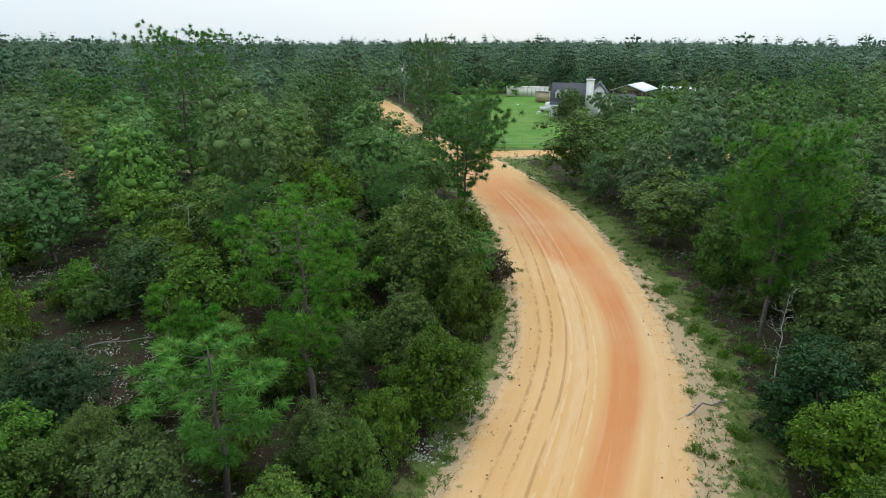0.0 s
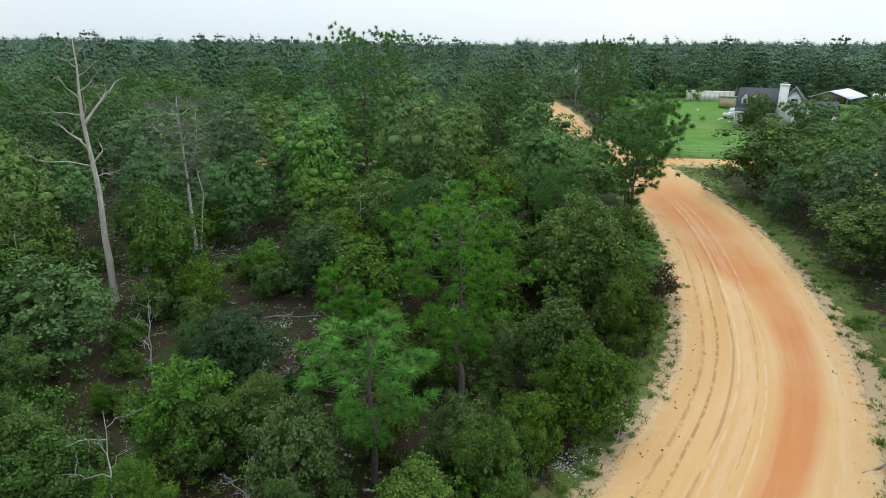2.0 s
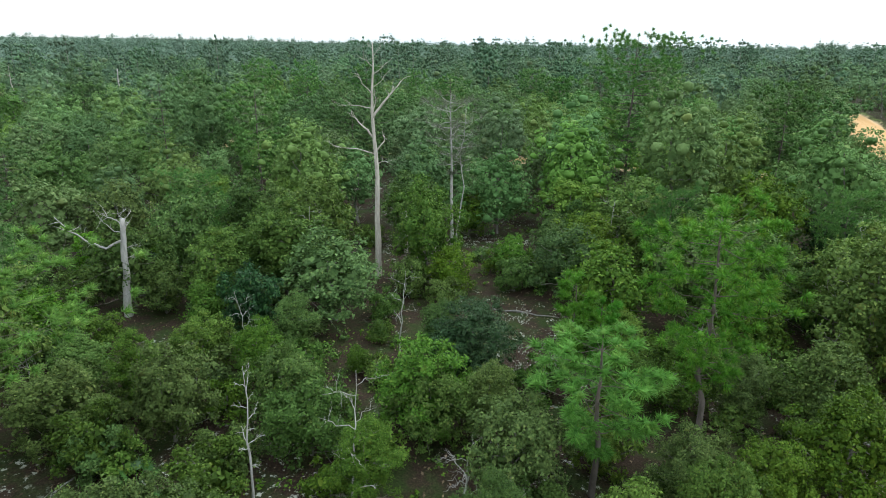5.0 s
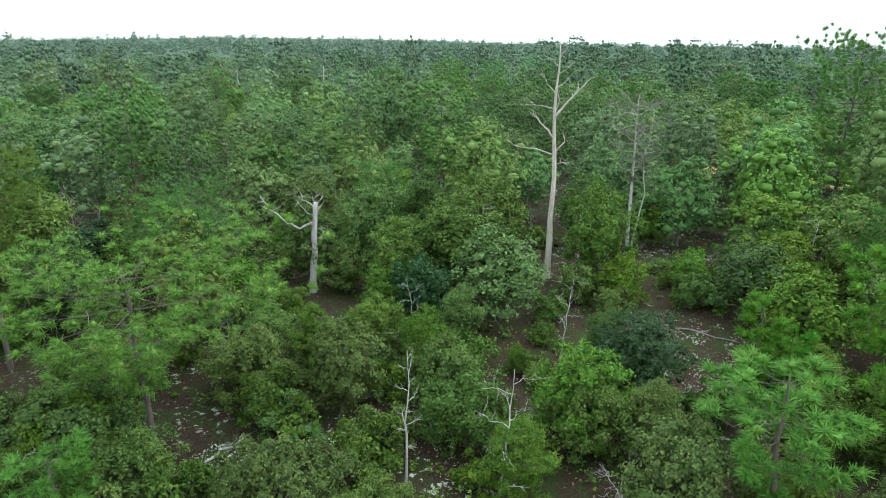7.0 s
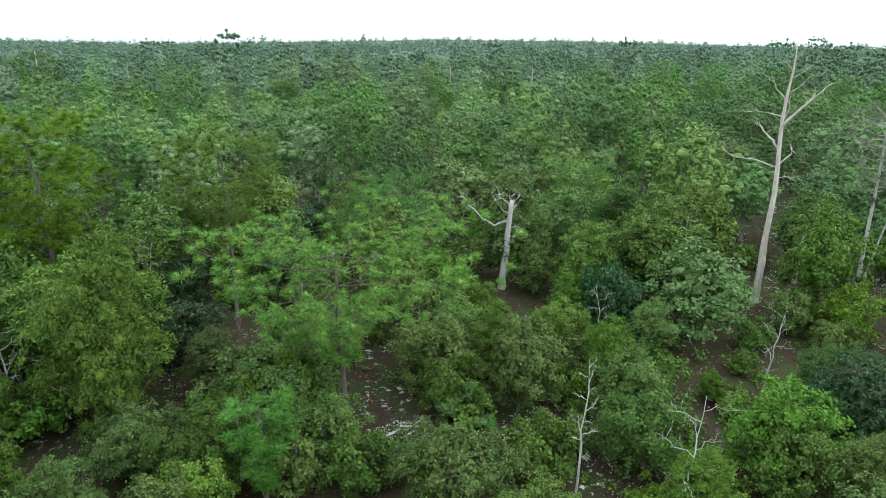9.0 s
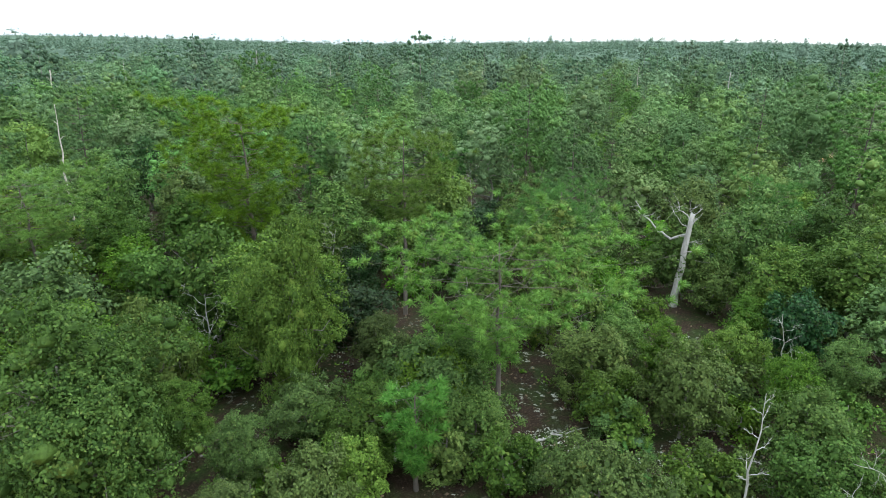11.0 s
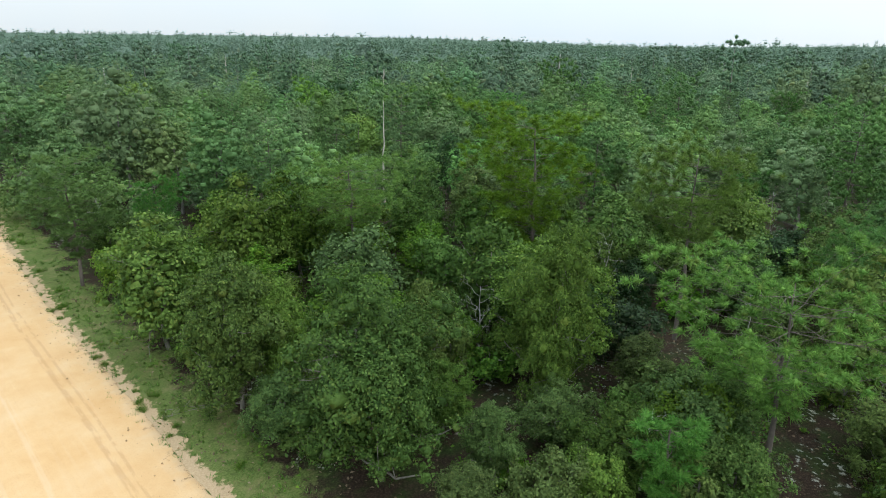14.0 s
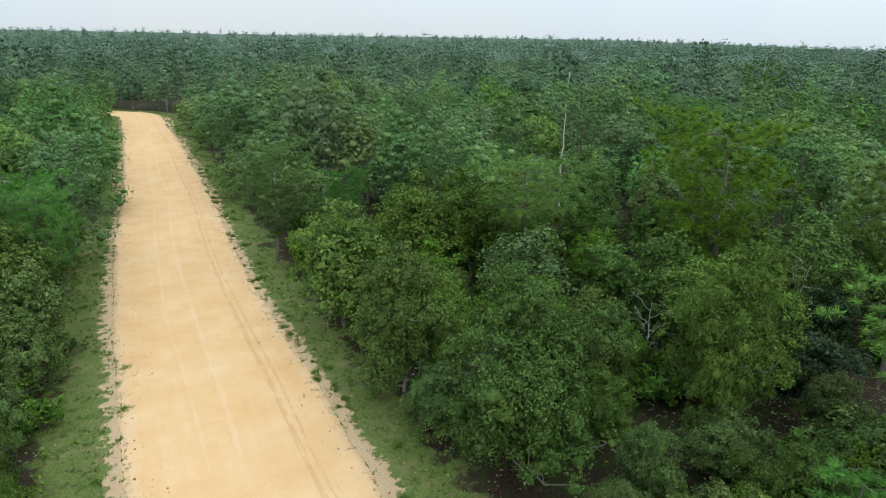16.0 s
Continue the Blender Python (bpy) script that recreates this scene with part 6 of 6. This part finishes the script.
def build_truck():
    ob = new("pickup_truck")
    ob.matrix_basis = pose(21.0, 125.5, 0, 0, 0, 52)
    g = Geo()
    prism(g, [(-2.65, 0.5), (2.6, 0.5), (2.68, 0.75), (2.6, 1.05), (1.25, 1.15), (-2.65, 1.12)], Matrix.Translation((0, -0.95, 0)) @ Matrix.Diagonal((1, 1.9, 1, 1)))
    part("body", g, CAR_WHITE, ob)
    g = Geo()
    prism(g, [(-0.95, 1.12), (1.3, 1.14), (0.65, 1.8), (-0.75, 1.84)], Matrix.Translation((0, -0.82, 0)) @ Matrix.Diagonal((1, 1.64, 1, 1)))
    part("cab", g, CAR_WHITE, ob)
    g = Geo()
    for y in (-0.835, 0.823):
        prism(g, [(-0.78, 1.2), (1.1, 1.2), (0.6, 1.72), (-0.65, 1.74)], Matrix.Translation((0, y, 0)) @ Matrix.Diagonal((1, 0.012, 1, 1)))
    part("side_window", g, DARK_GLASS, ob)
    g = Geo()
    g.put([(1.27, -0.72, 1.2), (1.27, 0.72, 1.2), (0.72, 0.68, 1.76), (0.72, -0.68, 1.76)], [(0, 1, 2, 3)])
    part("windscreen", g, DARK_GLASS, ob)
    g = Geo()
    box(g, -2.5, -1.05, -0.78, 0.78, 1.121, 1.127)
    part("bed", g, RUBBER, ob, "dark bed liner")
    for y in (-0.7, 0.7):
        g = Geo()
        box(g, 2.62, 2.7, y - 0.18, y + 0.18, 0.78, 0.95)
        part("headlight", g, STEEL, ob)
    for x in (-1.75, 1.7):
        for y in (-0.92, 0.92):
            g = Geo()
            tube(g, [(x, y - 0.12, 0.39), (x, y + 0.12, 0.39)], [0.39, 0.39], 14)
            w = part("wheel", g, RUBBER, ob)
            g = Geo()
            tube(g, [(x, y - 0.125, 0.39), (x, y + 0.125, 0.39)], [0.2, 0.2], 10)
            part("rim", g, STEEL, w)
    return tagged(ob, "white pickup truck parked on the lawn by the shed", "truck")


def build_pole(x, y, h, label, arm=True):
    ob = new("utility_pole")
    ob.matrix_basis = pose(x, y, 0, 0, 0, 8)
    g = Geo()
    tube(g, [(0, 0, -0.2), (0, 0, h * 0.5), (0, 0, h)], [0.16, 0.14, 0.11], 10)
    part("shaft", g, POLE_WOOD, ob)
    if arm:
        g = Geo()
        box(g, -0.9, 0.9, -0.18, -0.07, h - 0.5, h - 0.38)
        part("crossarm", g, POLE_WOOD, ob)
        for xx in (-0.8, 0.0, 0.8):
            g = Geo()
            tube(g, [(xx, -0.12, h - 0.38), (xx, -0.12, h - 0.2)], [0.05, 0.04], 6)
            part("insulator", g, STEEL, ob)
        g = Geo()
        tube(g, [(-0.35, -0.15, h - 1.7), (-0.35, -0.15, h - 0.95)], [0.2, 0.2], 10)
        part("transformer", g, STEEL, ob, "grey transformer can")
    return tagged(ob, label, "utility pole")


def build_fence():
    """Wire fence with thin posts along the near edge of the lawn, and a pipe gate."""
    ob = new("wire_fence")
    pts = [(2.6, 83.0), (4.6, 83.3), (6.6, 83.6), (8.2, 83.8), (10.5, 84.0), (13.0, 84.1), (15.6, 84.2), (18.2, 84.3), (21.0, 84.4), (24.0, 84.6), (27.0, 85.0)]
    for i, (x, y) in enumerate(pts):
        g = Geo()
        tube(g, [(x, y, -0.1), (x + 0.02, y, 1.45 if i in (2, 3) else 1.15)], [0.06 if i in (2, 3) else 0.04, 0.05 if i in (2, 3) else 0.035], 6)
        part("post", g, POLE_WOOD, ob)
    for z in (0.35, 0.7, 1.05):
        g = Geo()
        tube(g, [(x, y, z) for x, y in pts], [0.012] * len(pts), 4)
        part("wire", g, STEEL, ob)
    g = Geo()
    tube(g, [(6.6, 83.6, 1.35), (8.2, 83.8, 1.35)], [0.03, 0.03], 6)
    part("gate_rail", g, STEEL, ob)
    return tagged(ob, "wire fence with weathered posts along the lawn", "fence")


def small_things():
    g = Geo()
    prism(g, [(-1.2, 0.0), (1.2, 0.0), (1.25, 0.5), (-1.25, 0.6)], Matrix.Translation((0, -0.7, 0)) @ Matrix.Diagonal((1, 1.4, 1, 1)))
    ob = new("upturned_boat", g.mesh("upturned_boat", CAR_WHITE))
    ob.matrix_basis = pose(62.9, 134.7, 0, 0, 0, 20)
    tagged(ob, "white upturned boat hull on the grass", "boat")
    g = Geo()
    for i in range(5):
        box(g, -0.6, 0.6, -0.5 + i * 0.22, -0.33 + i * 0.22, 0, 0.9)
    ob = new("wooden_crate", g.mesh("wooden_crate", BROWN_WALL))
    ob.matrix_basis = pose(54.0, 113.4, 0, 0, 0, -25)
    tagged(ob, "brown slatted wooden crate on the grass", "crate")
    shelter = new("low_shelter")
    shelter.matrix_basis = pose(50.3, 112.6, 0, 0, 0, -24)
    for x in (-1.3, 1.3):
        for y in (0, 2.0):
            g = Geo()
            box(g, x - 0.05, x + 0.05, y - 0.05, y + 0.05, 0, 0.75)
            part("post", g, POLE_WOOD, shelter)
    g = Geo()
    g.put([(-1.6, -0.4, 0.72), (1.6, -0.4, 0.68), (1.6, 2.4, 0.95), (-1.6, 2.4, 1.0), (-1.6, -0.4, 0.78), (1.6, -0.4, 0.74), (1.6, 2.4, 1.01), (-1.6, 2.4, 1.06)],
          [(3, 2, 1, 0), (4, 5, 6, 7), (0, 1, 5, 4), (1, 2, 6, 5), (2, 3, 7, 6), (3, 0, 4, 7)])
    part("roof", g, METAL_ROOF, shelter)
    tagged(shelter, "low animal shelter with white sheet-metal roof", "shelter")
    # lawn cart by the lane
    cart = new("lawn_tractor")
    cart.matrix_basis = pose(3.1, 104.8, 0, 0, 0, 35)
    g = Geo()
    prism(g, [(-0.8, 0.3), (0.85, 0.3), (0.85, 0.75), (0.2, 0.8), (0.1, 0.5), (-0.3, 0.5), (-0.4, 0.9), (-0.8, 0.9)], Matrix.Translation((0, -0.35, 0)) @ Matrix.Diagonal((1, 0.7, 1, 1)))
    part("body", g, CAR_WHITE, cart)
    for x, r in ((-0.5, 0.28), (0.6, 0.2)):
        for y in (-0.42, 0.42):
            g = Geo()
            tube(g, [(x, y - 0.08, r), (x, y + 0.08, r)], [r, r], 12)
            part("wheel", g, RUBBER, cart)
    tagged(cart, "small pale ride-on mower on the lawn", "mower")
    for i, (x, y, w) in enumerate(((18.6, 124.0, 0.5), (17.8, 121.5, 0.3), (19.2, 119.4, 0.35), (16.0, 138.0, 0.4))):
        g = Geo()
        prism(g, [(-w, 0.0), (w, 0.0), (w * 0.8, 0.16), (-w * 0.6, 0.22)], Matrix.Translation((0, -w / 2, 0)) @ Matrix.Diagonal((1, w, 1, 1)))
        ob = new("white_board", g.mesh("white_board", CAR_WHITE))
        ob.matrix_basis = pose(x, y, 0, 0, 0, 30 * i)
        tagged(ob, "white board lying flat on the lawn", "board", "boards on the lawn")


build_house()
build_container()
build_shed("tan_shed", 22.3, 145.9, -14, 3.0, 2.6, 2.0, TAN_WALL, METAL_ROOF, "small tan shed with flat pale roof")
build_shed("brown_shed", 55.5, 129.0, -26, 5.0, 3.2, 1.9, BROWN_WALL, DULL_ROOF, "brown board shed with grey metal roof", windows=(-0.6, 1.3), gabled=True)
build_shed("metal_roof_shed", 51.5, 143.0, -20, 6.5, 5.0, 2.6, BROWN_WALL, METAL_ROOF, "long dark outbuilding with pale metal roof", gabled=True)
build_barn()
build_truck()
build_pole(-8.3, 142.3, 8.2, "wooden utility pole with crossarm and grey transformer")
build_pole(2.5, 176.0, 7.0, "plain wooden utility pole at the wood's edge", arm=False)
build_fence()
small_things()


# ---- small growth and litter along the road ----
def blades(geo, c, rng, per, height, width, lean=0.5):
    """Grass tufts: thin bent blades from each place."""
    n = len(c) * per
    b = np.repeat(c, per, 0) + rng.normal(size=(n, 3)) * np.array([0.07, 0.07, 0])
    d = unit(np.array([0, 0, 1.0]) + rng.normal(size=(n, 3)) * np.array([lean, lean, 0.1]))
    h = (height * rng.uniform(0.5, 1.2, n))[:, None]
    s = unit(np.cross(d, rng.normal(size=(n, 3)))) * width
    v = np.stack([b - s, b + s, b + d * h], 1)
    geo.put(v.reshape(-1, 3), None, np.arange(3 * n).reshape(-1, 3))


def along_road(rng, n, line, lo, hi, near, far, sides=(-1, 1)):
    """Random places beside a line, between lo and hi metres outside its edge."""
    d = unit(np.gradient(line, axis=0))
    i = rng.integers(near, far, n)
    s = rng.choice(sides, n)
    off = (ROAD_W / 2 * 0.96 + rng.uniform(lo, hi, n)) * s
    x = line[i, 0] + d[i, 1] * off + rng.normal(size=n) * 0.3
    y = line[i, 1] - d[i, 0] * off + rng.normal(size=n) * 0.3
    return x, y


def verge():
    rng = np.random.default_rng(12)
    n = len(ROAD_P)
    g = Geo()
    x, y = along_road(rng, 9000, ROAD_P, -0.1, 2.6, 0, n)
    keep = rng.uniform(size=len(x)) < 0.3 + 0.7 * (np.sin(x * 0.9) * np.cos(y * 0.7) > -0.2)
    x, y = x[keep], y[keep]
    blades(g, np.stack([x, y, land(x, y)], 1), rng, 9, 0.2, 0.017, 0.8)
    x, y = along_road(rng, 1500, ROAD_P, 2.0, 4.5, 0, n, (1,))
    blades(g, np.stack([x, y, land(x, y)], 1), rng, 9, 0.34, 0.02)
    tagged(new("verge_grass", g.mesh("verge_grass", GRASS)), "rough green grass along the road edges", "grass", kind="stuff")
    # weeds on the sandy shoulder
    tufts = []
    for i in range(3):
        t = Geo()
        r = np.random.default_rng(40 + i)
        c = r.normal(size=(7, 3)) * np.array([0.16, 0.16, 0])
        blades(t, c, r, 16, 0.42, 0.014, 0.7)
        p = r.normal(size=(60, 3)) * np.array([0.2, 0.2, 0.0]) + np.array([0, 0, 0.12])
        p[:, 2] += r.uniform(0, 0.25, 60)
        leaves(t, p, r.normal(size=(60, 3)) + np.array([0, 0, 1.5]), 0.09, r)
        tufts.append(t)
    x, y = along_road(rng, 80, ROAD_P, 0.4, 4.0, 200, 262, (1,))
    x2, y2 = along_road(rng, 330, ROAD_P, -0.15, 1.4, 40, n - 20)
    g = Geo()
    for i, (a, b) in enumerate(zip(np.concatenate([x, x2]), np.concatenate([y, y2]))):
        k = rng.uniform(0.4, 1.2) if i < 80 else rng.uniform(0.15, 0.7)
        g.add(tufts[i % 3], pose(a, b, float(land(a, b)) + 0.02, 0, 0, rng.uniform(0, 360)) @ Matrix.Scale(k, 4))
    tagged(new("roadside_weeds", g.mesh("roadside_weeds", GRASS)), "leafy green weed tufts in the sandy shoulder", "weeds", kind="stuff")


def litter():
    rng = np.random.default_rng(14)
    # clods and bits of bark along the graded edges
    g = Geo()
    n = len(ROAD_P)
    x, y = along_road(rng, 4200, ROAD_P, -0.9, 0.4, 0, n)
    for a, b in zip(x, y):
        r = 0.01 + 0.045 * rng.uniform() ** 2.5
        v = np.array([(1, 0, 0), (0, 1, 0), (-1, 0, 0), (0, -1, 0), (0, 0, 0.8), (0, 0, -0.5)]) * r * rng.uniform(0.6, 1.4, (6, 1)) + np.array([a, b, 0.1])
        g.put(v, None, [(0, 1, 4), (1, 2, 4), (2, 3, 4), (3, 0, 4), (1, 0, 5), (2, 1, 5), (3, 2, 5), (0, 3, 5)])
    tagged(new("road_clods", g.mesh("road_clods", CLOD)), "crumbled clods of sand and bark along the road edge", "clods", kind="stuff")
    # pale lichen tufts on the forest floor
    g = Geo()
    spots = [(-16.0, 25.5, 4.0, 70), (-22.0, 34.5, 4.0, 170), (0.3, 18.5, 1.4, 70), (-18.6, 4.6, 1.7, 110), (-16.6, 7.2, 2.0, 60), (-12.0, 10.0, 2.2, 70), (-13.6, 22.0, 3.0, 90), (-27.0, 31.0, 3.0, 90), (-24.0, -3.5, 3.0, 40), (-17.0, -11.0, 2.0, 20), (1.0, 22.0, 1.2, 30)]
    for cx, cy, cr, k in spots:
        a, q = rng.uniform(0, 6.28, k), cr * np.sqrt(rng.uniform(0, 1, k))
        px, py = cx + np.cos(a) * q, cy + np.sin(a) * q * 0.7
        pz = land(px, py)
        for i in range(k):
            if clear_of(px[i:i + 1], py[i:i + 1])[0] > 0.4:
                m = rng.integers(4, 14)
                c = np.array([px[i], py[i], pz[i] + 0.03]) + rng.normal(size=(m, 3)) * np.array([0.14, 0.14, 0.02])
                leaves(g, c, np.array([0, 0, 1.0]) + rng.normal(size=(m, 3)) * 0.5, 0.085, rng)
    tagged(new("lichen_tufts", g.mesh("lichen_tufts", LICHEN, False)), "pale grey-green lichen tufts on the forest floor", "lichen", kind="stuff")
    # fallen wood
    def log(x, y, length, r, turn, mat, label, lift=0.0, twigs=3):
        g = Geo()
        rr = np.random.default_rng(int(abs(x * 13 + y * 7)))
        line = bent(rr, (-length / 2, 0, r * 0.8), (length / 2, 0, r * 0.8 + lift), 7, 0, 0.03)
        tube(g, line, r * np.linspace(1, 0.5, 7), 7)
        for _ in range(twigs):
            k = rr.integers(2, 6)
            tube(g, bent(rr, line[k], line[k] + np.array([rr.uniform(-0.4, 0.6), rr.choice([-1, 1]) * rr.uniform(0.3, 0.9), rr.uniform(0.1, 0.6)]) * length * 0.3, 4), r * np.array([0.4, 0.3, 0.2, 0.1]), 4)
        ob = new("fallen_log", g.mesh("fallen_log", mat, True))
        ob.matrix_basis = pose(x, y, float(land(x, y)), 0, 0, turn)
        tagged(ob, label, "log", "fallen wood")
    log(-25.6, 30.6, 3.4, 0.11, -35, DEADWOOD, "pale barkless fallen log beside a stump", 0.6, 1)
    log(-15.0, 26.2, 3.4, 0.05, 20, BARK, "dark fallen branch on bare leaf litter")
    log(-12.6, 24.2, 2.6, 0.035, 70, BARK, "thin dark fallen branch with side twigs")
    log(9.9, 21.0, 2.6, 0.05, 30, BARK, "thin dark fallen branch on the sandy shoulder", 0.1, 1)
    log(-17.6, 6.0, 2.6, 0.06, 15, BARK, "dark fallen branch beside pale lichen")
    log(-19.8, 5.4, 2.2, 0.05, 110, GREYWOOD, "grey fallen branch with side twigs")
    log(-21.4, -2.6, 2.4, 0.06, 60, GREYWOOD, "grey fallen branch with side twigs")

    # bare brush
    def brush(x, y, h, seed, label):
        g = snag_geo(seed, h * 0.5, 0.05, (0.1, 0.1), 9, 0.15, 0.9, 3)
        ob = new("dead_brush", g.mesh("dead_brush", GREYWOOD, True))
        ob.location = (x, y, float(land(x, y)))
        tagged(ob, label, "dead brush", "dead brush")
    brush(-9.6, 13.4, 3.0, 61, "bare white dead branches spread over bushes")
    brush(-11.2, 22.2, 1.4, 62, "tangle of grey dead twigs")
    brush(1.0, 20.2, 1.2, 63, "bare grey twigs hanging over the road edge")

    # saw palmetto
    def palmetto(x, y, r, seed):
        g = Geo()
        rr = np.random.default_rng(seed)
        for i in range(9):
            az, up = i * 2.4 + rr.uniform(-0.3, 0.3), rr.uniform(0.5, 1.1)
            d = np.array([math.cos(az) * math.cos(up), math.sin(az) * math.cos(up), math.sin(up)])
            hub = d * r * 0.6
            tube(g, np.stack([np.zeros(3), hub * 0.5, hub]), [0.015, 0.012, 0.01], 4, False)
            side = unit(np.cross(d, np.array([0, 0, 1.0])))
            for k in np.linspace(-1.15, 1.15, 13):
                w = unit(d * math.cos(k) + side * math.sin(k) + np.array([0, 0, -0.15]))
                tip = hub + w * r * 0.6
                e = unit(np.cross(w, np.cross(d, side))) * 0.025
                g.put([hub, hub + w * r * 0.3 + e, tip, hub + w * r * 0.3 - e], [(0, 1, 2, 3)])
        ob = new("saw_palmetto", g.mesh("saw_palmetto", PALM))
        ob.location = (x, y, float(land(x, y)))
        tagged(ob, "saw palmetto with stiff green fan leaves", "palmetto", "palmettos")
    palmetto(-17.0, 5.6, 1.0, 1)
    palmetto(-16.2, 6.8, 0.8, 2)
    palmetto(-18.0, 7.4, 0.8, 3)
    palmetto(-15.6, 8.6, 0.7, 4)


CLOD = plain("dry_clod", (0.2, 0.125, 0.065), (0.4, 0.28, 0.16), 9.0, 0.95, 0.1)
PALM = leaf_material("palmetto_leaf", (0.03, 0.1, 0.015), (0.055, 0.16, 0.025), (0.09, 0.22, 0.04), rough=0.35, spec=0.5)
verge()
litter()
